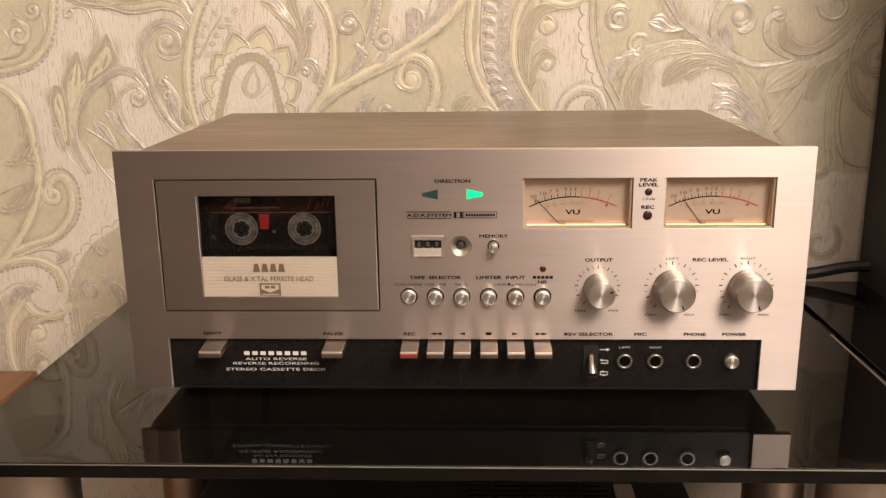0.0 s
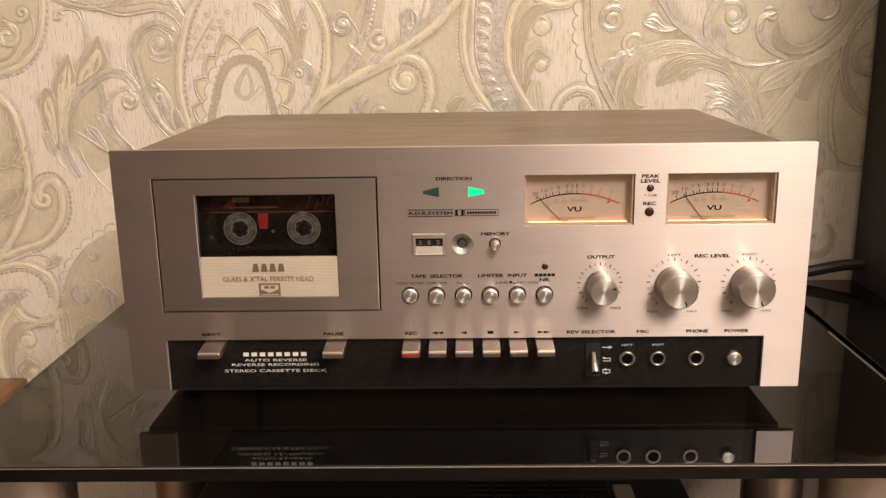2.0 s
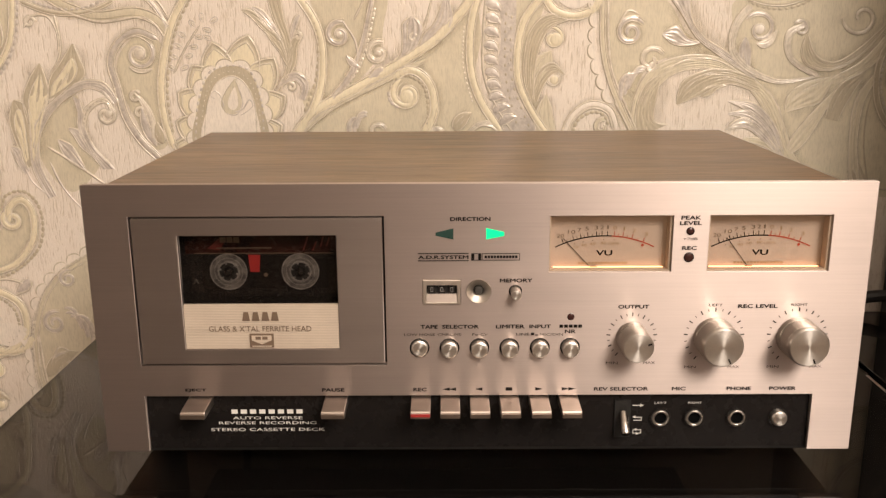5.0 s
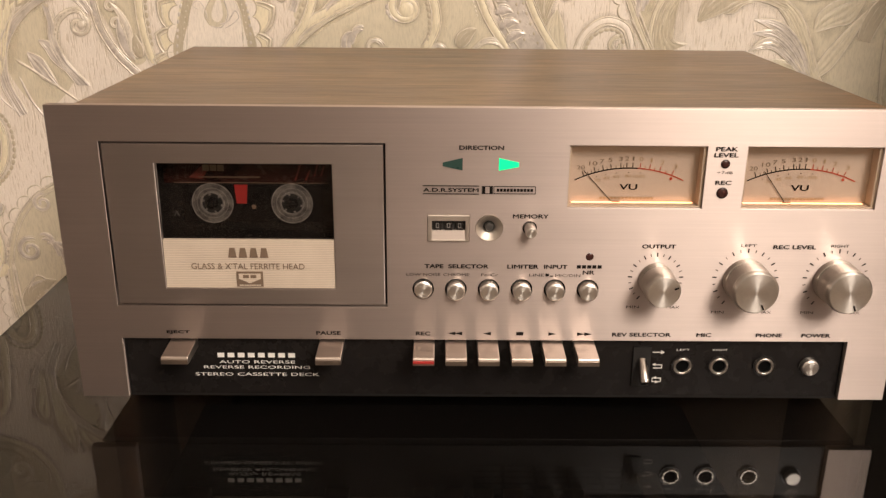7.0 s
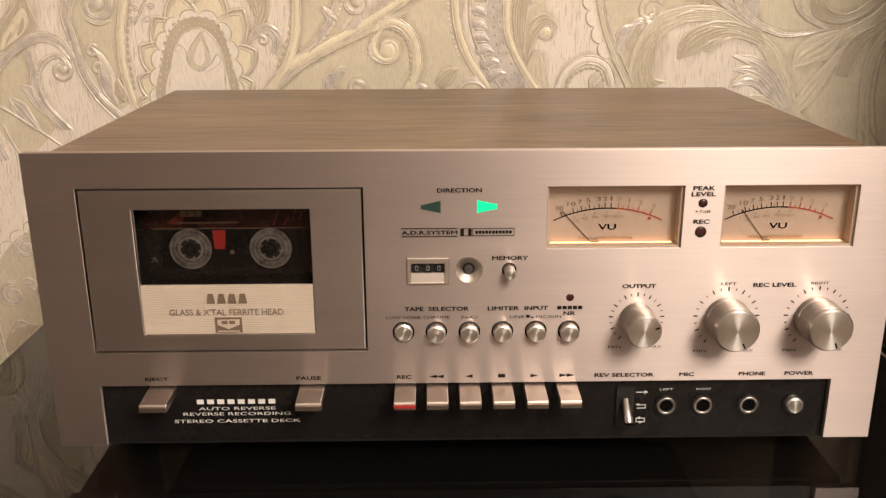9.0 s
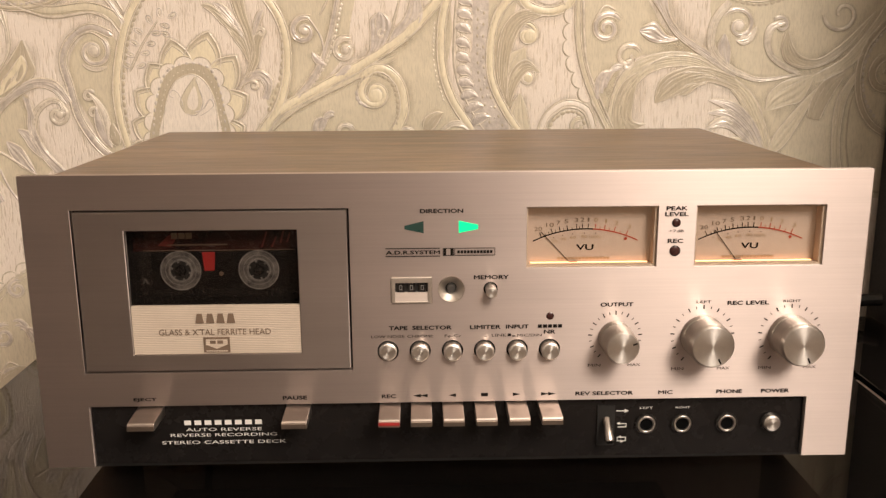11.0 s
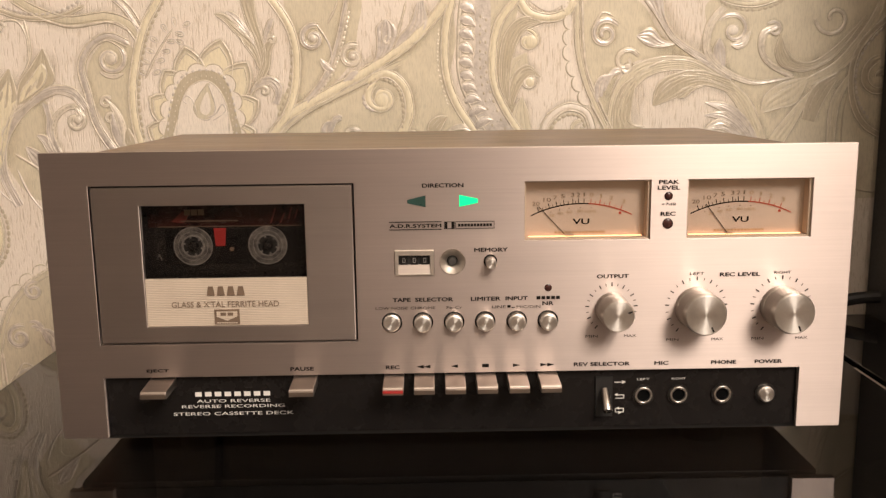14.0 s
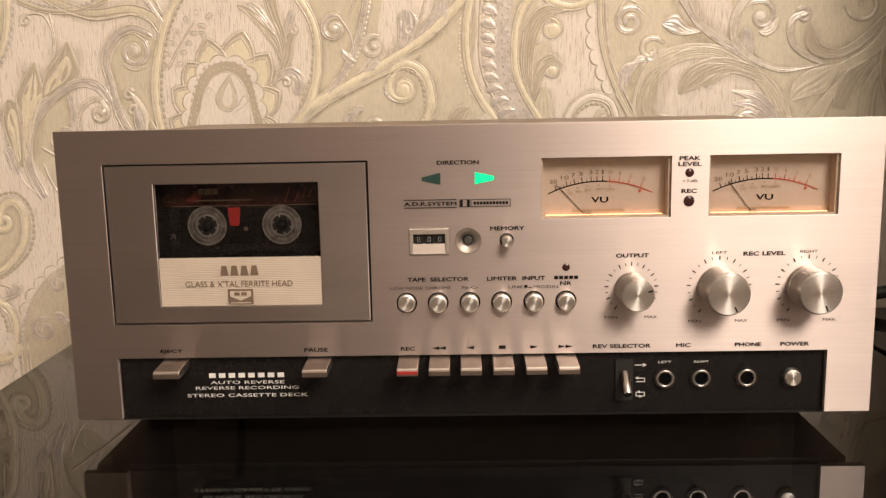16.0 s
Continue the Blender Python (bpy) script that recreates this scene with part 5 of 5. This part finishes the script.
# cassette door
door = dp("cassette_door", cut_plate((-0.1947, -0.0541), (0.0672, 0.1537), [(-0.1690, -0.0801, 0.0762, 0.1437)], 0.0002, 0.0045), ALU_DOOR, "grey brushed cassette door with a window", bevel=0.0004)
dp("door_well", cut_plate((-0.1990, -0.0500), (0.0630, 0.1580), [(-0.180, -0.068, 0.09, 0.150)], 0.0052, 0.0058), BLACK_MATT)
dp("door_well_back", box(-0.188, -0.060, 0.030, 0.032, 0.07, 0.152), BLACK_MATT)
plate = dp("label_plate", box(-0.1688, -0.0803, 0.0008, 0.0040, 0.0764, 0.1030), LABEL_CREAM, "ribbed cream label plate", door)
pane = dp("door_window", box(-0.1688, -0.0803, 0.0030, 0.0040, 0.1031, 0.1435), WINDOW, "clear window over the cassette", door)
pane.visible_shadow = False
dp("window_lip", box(-0.1690, -0.0801, 0.0006, 0.0028, 0.1437, 0.1441), SPUN, "", door)


def badge_blocks(cx, z, w, h):
    """Four plain slanted blocks in place of the maker's mark."""
    n = w / 4
    bm = bmesh.new()
    for i in range(4):
        x, e = cx - w / 2 + i * n + n * 0.1, n * 0.8
        slab([(x, z), (x + e, z), (x + e * 0.8, z + h), (x + e * 0.2, z + h)], 0.0003, 0.0009, bm)
    return bm


dp("maker_mark", badge_blocks(-0.1250, 0.0936, 0.0220, 0.0052), BROWN_INK, "dark raised maker's mark", door)
words("GLASS & X'TAL FERRITE HEAD", -0.1550, -0.0960, 0.0888, 0.0034, 0.0003, BROWN_INK, door, 0.0)
bd = dp("badge", box(-0.1318, -0.1180, 0.0002, 0.0009, 0.0774, 0.0858), BROWN_INK, "small dark square badge", door)
bm = slab([(-0.1306, 0.0847), (-0.1192, 0.0847), (-0.1192, 0.0818), (-0.1249, 0.0794), (-0.1306, 0.0818)], -0.00005, 0.0003)
dp("badge_shield", bm, LABEL_CREAM, "", bd)
dbars(-0.1288, -0.1210, 0.0823, 0.0841, -0.0001, BROWN_INK, 2, bd)
dbars(-0.1306, -0.1192, 0.0779, 0.0785, 0.0001, LABEL_CREAM, 9, bd)

# direction lamps, marks, counter
dp("direction_lamp", slab([(-0.0243, 0.1452), (-0.0143, 0.1476), (-0.0143, 0.1412), (-0.0243, 0.1434)], -0.0003, 0.0), GREEN_OFF, "unlit dark green direction arrow")
dp("direction_lamp", slab([(0.0040, 0.1476), (0.0140, 0.1454), (0.0140, 0.1432), (0.0040, 0.1412)], -0.0003, 0.0), GREEN_LIT, "lit green direction arrow")
words("DIRECTION", -0.0160, 0.0062, 0.1529)
words("A.D.R.SYSTEM", -0.0340, -0.0060, 0.1310, 0.0019)
for z in (0.1331, 0.1289):
    dp("rule_line", box(-0.0343, -0.0058, -0.0003, 0.0, z - 0.0002, z + 0.0002), INK)


def frame_line(x0, x1, z0, z1, t=0.0003, mat=INK):
    return dp("rule_frame", cut_plate((x0, x1), (z0, z1), [(x0 + t, x1 - t, z0 + t, z1 - t)], -0.0003, -0.00005), mat)


frame_line(0.0017, 0.0230, 0.1290, 0.1331)
dbars(0.0030, 0.0218, 0.1303, 0.1318, -0.00025, INK, 11)
frame_line(-0.0044, 0.0014, 0.1290, 0.1331)
for x0, x1 in ((-0.0040, -0.0026), (-0.0004, 0.0010)):
    dp("twin_mark", box(x0, x1, -0.0003, 0, 0.1292, 0.1329), INK)

ct = dp("tape_counter", cut_plate((-0.0317, -0.0103), (0.1035, 0.1177), [(-0.0296, -0.0124, 0.1046, 0.1146)], -0.0010, 0.004), DISH, "three-drum tape counter in a silver frame", bevel=0.0003)
dp("counter_back", box(-0.0300, -0.0120, 0.0020, 0.0036, 0.1065, 0.1170), BLACK_MATT, "", ct)
bm = bmesh.new()
slope = [(-0.0006, 0.1044), (-0.0007, 0.1048), (0.0006, 0.1092), (0.0030, 0.1092), (0.0030, 0.1044)]
a = [bm.verts.new((-0.0299, y, z)) for y, z in slope]
b = [bm.verts.new((-0.0121, y, z)) for y, z in slope]
bm.faces.new(a)
bm.faces.new(b[::-1])
for i in range(5):
    bm.faces.new((a[i], b[i], b[(i + 1) % 5], a[(i + 1) % 5]))
dp("counter_sill", bm, KEYMETAL, "", ct)
for i, x in enumerate((-0.0267, -0.0210, -0.0153)):
    dp("digit_drum", box(x - 0.0020, x + 0.0020, 0.0010, 0.0021, 0.1092, 0.1146), BLACK_SHELL, "", ct)
    dp("digit_bar", cut_plate((x - 0.0008, x + 0.0008), (0.1104, 0.1129), [(x - 0.0005, x + 0.0005, 0.1107, 0.1126)], 0.0006, 0.0010), REEL_RIM, "", ct)

rs = dp("reset_button", lathe([(0.0030, 0.0026), (0.0064, 0.0001), (0.0069, -0.0005), (0.0069, 0.0046), (0.0030, 0.0046), (0.0030, 0.0026)], 44, "Y", (0.0, 0, 0.1108)), DISH, "silver dished counter reset button", smooth=True)
dp("reset_cap", lathe([(0, 0.0004), (0.0018, 0.0005), (0.0023, 0.0012), (0.0023, 0.0044), (0, 0.0044)], 28, "Y", (0, 0, 0.1108)), plain("grey_cap", (0.05, 0.047, 0.043), 0.35), "dark grey cap", rs, smooth=True)
dp("reset_hole", lathe([(0, 0.0046), (0.0032, 0.0046), (0.0032, 0.0050), (0, 0.0050)], 28, "Y", (0, 0, 0.1108)), BLACK_MATT, "", rs)


def push_button(x, z, r, length, name="push_button", ring=0.0005, label=""):
    b = dp(name, lathe([(0, -length), (r * 0.86, -length), (r, -length + 0.0005), (r, 0.0050), (0, 0.0050)], 36, "Y", (x, 0, z)), SPUN, label, smooth=True)
    dp("button_cap", lathe([(0, -length - 0.0003), (r * 0.80, -length - 0.0003), (r * 0.84, -length - 0.0001), (0, -length - 0.0001)], 36, "Y", (x, 0, z)), TURNED, "", b)
    dp("button_ring", ring_solid(r + 0.0001, r + ring + 0.0004, 0.0009, 0.0030, 40, (x, 0, z)), VOID, "", b)


push_button(0.0208, 0.1108, 0.0029, 0.0085, "memory_button", 0.0005, "small silver memory button")
for i, x in enumerate(BTN_X):
    push_button(x, BTN_Z, 0.0048, 0.0022 if i == 0 else 0.0050, label="pressed-in silver push button" if i == 0 else "")
words("MEMORY", 0.0120, 0.0302, 0.1172)
words("TAPE", -0.0332, -0.0235, 0.0897)
words("SELECTOR", -0.0208, 0.0000, 0.0897)
words("LIMITER", 0.0100, 0.0262, 0.0897)
words("INPUT", 0.0292, 0.0413, 0.0897)
dbars(0.0460, 0.0595, 0.0889, 0.0907, -0.00025, INK, 5)
words("NR", 0.0496, 0.0556, 0.0866)
words("LOW NOISE", -0.0428, -0.0250, 0.0850, 0.0015, bold=0.0)
words("CHROME", -0.0235, -0.0098, 0.0850, 0.0015, bold=0.0)
words("Fe-Cr", -0.0036, 0.0052, 0.0850, 0.0015, bold=0.0)
words("LINE", 0.0216, 0.0292, 0.0850, 0.0015, bold=0.0)
words("MIC/DIN", 0.0352, 0.0484, 0.0848, 0.0015, bold=0.0)
dp("in_mark", box(0.0301, 0.0319, -0.0003, 0, 0.0844, 0.0858), INK)
dp("out_mark", box(0.0324, 0.0342, -0.0003, 0, 0.0842, 0.0847), INK)

# lamps between the meters
for z, r, n in ((0.1454, 0.0020, "peak_lamp"), (0.1303, 0.0026, "record_lamp")):
    l = dp(n, lathe([(0, -0.0006), (r * 0.7, -0.0004), (r, 0.0), (0, 0.0)], 28, "Y", (0.1178, 0, z)), LED_OFF, "unlit dark red lamp", smooth=True)
    dp("lamp_ring", ring_solid(r, r + 0.0003, -0.0003, 0, 32, (0.1178, 0, z)), INK, "", l)
l = dp("noise_lamp", lathe([(0, -0.0006), (0.0015, -0.0004), (0.0021, 0.0), (0, 0.0)], 28, "Y", (0.0527, 0, 0.0953)), LED_OFF, "unlit dark lamp", smooth=True)
words("PEAK", 0.1124, 0.1232, 0.1531)
words("LEVEL", 0.1118, 0.1238, 0.1500)
words("+7dB", 0.1140, 0.1220, 0.1410, 0.0014, bold=0.0)
words("REC", 0.1138, 0.1218, 0.1357)


# knobs
def knob(x, z, r, length, ring, pointer, low, high_word):
    base = r * 1.01
    k = dp("rotary_knob", lathe([(0, 0.0), (base, -0.0004), (base, -0.0042), (base * 0.975, -0.0046)], 64, "Y", (x, 0, z)), KNOB_SIDE, "turned silver aluminium knob with a grooved side", smooth=True)
    dp("knob_groove", lathe([(base * 0.955, -0.0040), (base * 0.955, -0.0056)], 64, "Y", (x, 0, z)), GUNMETAL, "", k, smooth=True)
    dp("knob_grip", lathe([(base * 0.96, -0.0052), (r, -0.0056), (r, -length + 0.0030), (r * 0.985, -length + 0.0028), (r * 0.985, -length + 0.0024), (r, -length + 0.0022), (r, -length + 0.0010), (r * 0.94, -length), (0, -length)], 64, "Y", (x, 0, z)), KNOB_SIDE, "finely turned grip", k, smooth=True)
    dp("knob_face", lathe([(0, -length - 0.0004), (r * 0.91, -length - 0.0004), (r * 0.94, -length), (0, -length)], 64, "Y", (x, 0, z)), TURNED, "spun knob face", k)
    bm = box(r * 0.62, r * 0.88, -length - 0.0007, -length - 0.0003, -0.0004, 0.0004)
    bm.transform(Matrix.Translation((x, 0, z)) @ Matrix.Rotation(radians(-pointer), 4, "Y"))
    dp("pointer", bm, INK, "", k)
    for i in range(21):
        a = radians(90 + 142 - i * 14.2)
        long = i % 2 == 0
        bm = box(ring - (0.0011 if long else 0.0007), ring + (0.0011 if long else 0.0007), -0.0003, -0.00005, -(0.00028 if long else 0.00016), 0.00028 if long else 0.00016)
        bm.transform(Matrix.Translation((x, 0, z)) @ Matrix.Rotation(-a, 4, "Y"))
        dp("dial_tick", bm, INK)
    words("MIN", x - low, x - low + 0.0068, z - high_word, 0.0015, bold=0.0)
    words("MAX", x + low - 0.0068, x + low, z - high_word, 0.0015, bold=0.0)


knob(0.0880, 0.0832, 0.0089, 0.0190, 0.0135, 20, 0.0142, 0.0160)
knob(0.1352, 0.0830, 0.0116, 0.0185, 0.0163, -64, 0.0160, 0.0185)
knob(0.1828, 0.0830, 0.0116, 0.0185, 0.0163, -68, 0.0158, 0.0185)
words("OUTPUT", 0.0796, 0.0970, 0.1013)
words("LEFT", 0.1310, 0.1390, 0.1021, 0.0015, bold=0.0)
words("REC LEVEL", 0.1478, 0.1700, 0.1014)
words("RIGHT", 0.1778, 0.1872, 0.1021, 0.0015, bold=0.0)


# level meters
SURROUND = plain("meter_surround", (0.50, 0.40, 0.31), 0.4, 0.0, 0.08)


def level_meter(x0, x1, needle0, needle1):
    d = 0.0085
    cx, R, cz = (x0 + x1) / 2 - 0.0020, 0.0640, 0.0768
    mt = dp("level_meter", cut_plate((x0 - 0.003, x1 + 0.003), (MZ0 - 0.003, MZ1 + 0.003), [(x0 + 0.0002, x1 - 0.0002, MZ0 + 0.0002, MZ1 - 0.0002)], 0.0051, 0.0100), plain("meter_frame", (0.40, 0.33, 0.26), 0.45, 0.0, 0.1), "level meter with a cream scale behind glass")
    dp("scale_card", box(x0 - 0.001, x1 + 0.001, d + 0.0004, d + 0.001, MZ0 - 0.002, MZ1 + 0.002), CARD, "warm lit cream scale", mt)
    dp("meter_surround", cut_plate((x0 + 0.0001, x1 - 0.0001), (MZ0 + 0.0001, MZ1 - 0.0001), [(x0 + 0.0009, x1 - 0.0013, MZ0 + 0.0010, MZ1 - 0.0009)], 0.0018, 0.0087), SURROUND, "tan plastic surround", mt)
    g = dp("meter_glass", box(x0 + 0.0003, x1 - 0.0003, 0.0009, 0.0016, MZ0 + 0.0003, MZ1 - 0.0003), PANE, "", mt)
    g.visible_shadow = False
    dp("bulb_strip", box(x0 + 0.003, x1 - 0.003, 0.0064, 0.0084, MZ0 + 0.00102, MZ0 + 0.00116), METER_BULB, "warm lamp strip", mt)
    for a0, a1, mat in ((-26.0, 3.5, INK), (3.5, 26.0, RED_INK)):
        bm = bmesh.new()
        prev = None
        for i in range(25):
            a = radians(a0 + (a1 - a0) * i / 24)
            pair = [bm.verts.new((cx + math.sin(a) * q, d, cz + math.cos(a) * q)) for q in (R - 0.0003, R + 0.0003)]
            if prev:
                bm.faces.new((prev[0], pair[0], pair[1], prev[1]))
            prev = pair
        dp("scale_arc", bm, mat, "", mt)
    marks = ((-21.5, "20"), (-16.0, "10"), (-12.2, "7"), (-8.6, "5"), (-4.2, "3"), (-1.5, "2"), (1.2, "1"), (4.6, "0"), (9.0, "1"), (13.8, "2"), (19.8, "3"))
    for a, s in marks:
        t = radians(a)
        bm = box(-0.00016, 0.00016, d - 0.0001, d + 0.0001, R, R + 0.0028)
        bm.transform(Matrix.Translation((cx, 0, cz)) @ Matrix.Rotation(t, 4, "Y"))
        dp("scale_tick", bm, INK if a < 3 else RED_INK, "", mt)
        w = 0.0021 * len(s) if s != "1" else 0.0009
        words(s, cx + math.sin(t) * (R + 0.0050) - w / 2, cx + math.sin(t) * (R + 0.0050) + w / 2, cz + math.cos(t) * (R + 0.0050), 0.0022, d, DIM_INK if a < 3 else FAINT_INK, mt, 0.0)
    for a in (-19.3, -17.6, -14.2, -10.4, -6.4, -2.9, 6.8, 11.3, 16.6):
        bm = box(-0.00010, 0.00010, d - 0.0001, d + 0.0001, R, R + 0.0016)
        bm.transform(Matrix.Translation((cx, 0, cz)) @ Matrix.Rotation(radians(a), 4, "Y"))
        dp("scale_tick", bm, INK if a < 3 else RED_INK, "", mt)
    for a, s in ((-19.0, ""), (-16.0, "20"), (-11.4, "40"), (-6.4, "60"), (-0.6, "80"), (5.0, "100%")):
        t = radians(a)
        dp("percent_dot", lathe([(0, d - 0.0002), (0.0003, d - 0.0002), (0.0003, d), (0, d)], 10, "Y", (cx + math.sin(t) * (R - 0.0022), 0, cz + math.cos(t) * (R - 0.0022))), BROWN_INK, "", mt)
        if s:
            w = 0.0016 * len(s)
            words(s, cx + math.sin(t) * (R - 0.0042) - w / 2, cx + math.sin(t) * (R - 0.0042) + w / 2, cz + math.cos(t) * (R - 0.0042), 0.0015, d, FAINT_INK, mt, 0.0)
    dp("red_dot", lathe([(0, d - 0.0002), (0.0008, d - 0.0002), (0.0008, d), (0, d)], 16, "Y", (cx + 0.0215, 0, cz + R * 0.914)), RED_INK, "", mt)
    words("VU", cx - 0.0046, cx + 0.0044, 0.1308, 0.0030, d, INK, mt)
    dbars(cx - 0.0150, cx + 0.0135, 0.1243, 0.1255, d, FAINT_INK, 15, mt)
    p, q = Vector((cx + needle0, 0, MZ0 + 0.0012)), Vector((cx + needle1, 0, 0.1395))
    bm = box(-0.00016, 0.00016, d - 0.0003, d - 0.0001, 0, (q - p).length)
    bm.transform(Matrix.Translation(p) @ Matrix.Rotation(math.atan2(q.x - p.x, q.z - p.z), 4, "Y"))
    dp("needle", bm, INK, "thin black needle", mt)
    dp("pivot_cover", box(cx - 0.0085, cx - 0.0040, d - 0.0016, d + 0.0003, MZ0 + 0.0004, MZ0 + 0.0017), plain("pivot_brown", (0.36, 0.20, 0.10), 0.4), "", mt, bevel=0.0008)


level_meter(*METERS[0], -0.0085, -0.0238)
level_meter(*METERS[1], -0.0070, -0.0195)


# ---- cassette in the door ----
def cassette():
    c = thing("cassette_tape", (-0.1238, 0.018, 0.0945), "black cassette tape with clear hubs, behind the door window", "cassette tape")
    inv = Matrix.Translation((0.1238, -0.018, -0.0945))

    def p(name, bm, mat, label="", parent=None, **k):
        bm.transform(inv)
        return part(name, bm, mat, parent or c, label, **k)

    y = 0.0140
    zc, xs = 0.1192, (-0.1446, -0.1030)
    p("shell", box(-0.1740, -0.0736, y, 0.0250, 0.0950, 0.1500), BLACK_SHELL, bevel=0.001)
    # the window's reddish reflection is put into this label's mottled colour
    p("top_label", box(-0.1690, -0.0786, y - 0.0004, y - 0.0001, 0.1300, 0.1440), RED_DULL, "near-black printed label with a reddish reflection painted in")
    p("label_rule", box(-0.1640, -0.0836, y - 0.0006, y - 0.0004, 0.1300, 0.1304), BROWN_INK)
    gold = plain("gold_print", (0.26, 0.20, 0.135), 0.4)
    for i in range(3):
        p("maker_bar", box(-0.1485 + i * 0.0038, -0.1452 + i * 0.0038, y - 0.0008, y - 0.0004, 0.1366, 0.1398), gold, "gold printed bar")
    for x0, x1, z0, z1 in ((-0.1012, -0.0975, 0.1318, 0.1400), (-0.0958, -0.0925, 0.1318, 0.1372), (-0.0912, -0.0885, 0.1340, 0.1404), (-0.0878, -0.0852, 0.1342, 0.1392)):
        p("script_bar", slab([(x0, z0), (x0 + 0.0009, z0), (x1, z1), (x1 - 0.0009, z1)], y - 0.0008, y - 0.0004), RED_SCRIPT, "dark red slanted print")
    p("red_swash", slab([(-0.1560, 0.1330), (-0.1490, 0.1322), (-0.1440, 0.1400), (-0.1500, 0.1385)], y - 0.0006, y - 0.0004), RED_SCRIPT, "dark red printed swash")
    p("print_line", box(-0.1510, -0.1190, y - 0.0008, y - 0.0004, 0.1330, 0.1336), BROWN_INK)
    p("window_strip", box(-0.1600, -0.0870, y - 0.0003, y - 0.0001, 0.1090, 0.1290), BLACK)
    p("index_mark", slab([(-0.1328, 0.1292), (-0.1258, 0.1292), (-0.1268, 0.1190), (-0.1320, 0.1190)], y - 0.0006, y - 0.0003), RED, "bright red index mark")
    p("sprocket_dot", lathe([(0, y - 0.0006), (0.0012, y - 0.0006), (0.0012, y - 0.0002), (0, y - 0.0002)], 16, "Y", (-0.1232, 0, 0.1172)), BROWN_INK)
    p("side_mark", slab([(-0.1655, 0.1120), (-0.1648, 0.1120), (-0.1640, 0.1140), (-0.1632, 0.1120), (-0.1625, 0.1120), (-0.1637, 0.1148), (-0.1643, 0.1148)], y - 0.0005, y - 0.0002), REEL_CLEAR)
    for z, x0, x1 in ((0.1045, -0.1500, -0.0960), (0.1030, -0.1390, -0.1200)):
        p("moulded_rib", box(x0, x1, y - 0.0008, y, z - 0.0003, z + 0.0003), BLACK_SHELL)
    for x in xs:
        h = p("tape_hub", ring_solid(0.0056, 0.0108, y - 0.0007, y - 0.0002, 48, (x, 0, zc)), REEL_CLEAR, "clear grey hub ring")
        p("hub_rim", ring_solid(0.0104, 0.0109, y - 0.0010, y - 0.0006, 48, (x, 0, zc)), REEL_RIM, "", h)
        p("hub_collar", ring_solid(0.0055, 0.0064, y - 0.0014, y - 0.0006, 40, (x, 0, zc)), REEL_RIM, "", h)
        p("hub_hole", lathe([(0, y - 0.0004), (0.0056, y - 0.0004), (0.0056, y - 0.0002), (0, y - 0.0002)], 32, "Y", (x, 0, zc)), BLACK_MATT, "", h)
        for i in range(6):
            bm = box(0.0044, 0.0056, y - 0.0012, y - 0.0004, -0.0004, 0.0004)
            bm.transform(Matrix.Translation((x, 0, zc)) @ Matrix.Rotation(radians(60 * i + 15), 4, "Y"))
            p("hub_tooth", bm, REEL_RIM, "", h)
        p("hub_groove", ring_solid(0.0080, 0.0083, y - 0.0009, y - 0.0006, 48, (x, 0, zc)), REEL_RIM, "", h)
        p("spindle", lathe([(0, y - 0.0030), (0.0020, y - 0.0026), (0.0030, y - 0.0004), (0, y - 0.0004)], 24, "Y", (x, 0, zc)), BLACK_SHELL, "", h)


cassette()
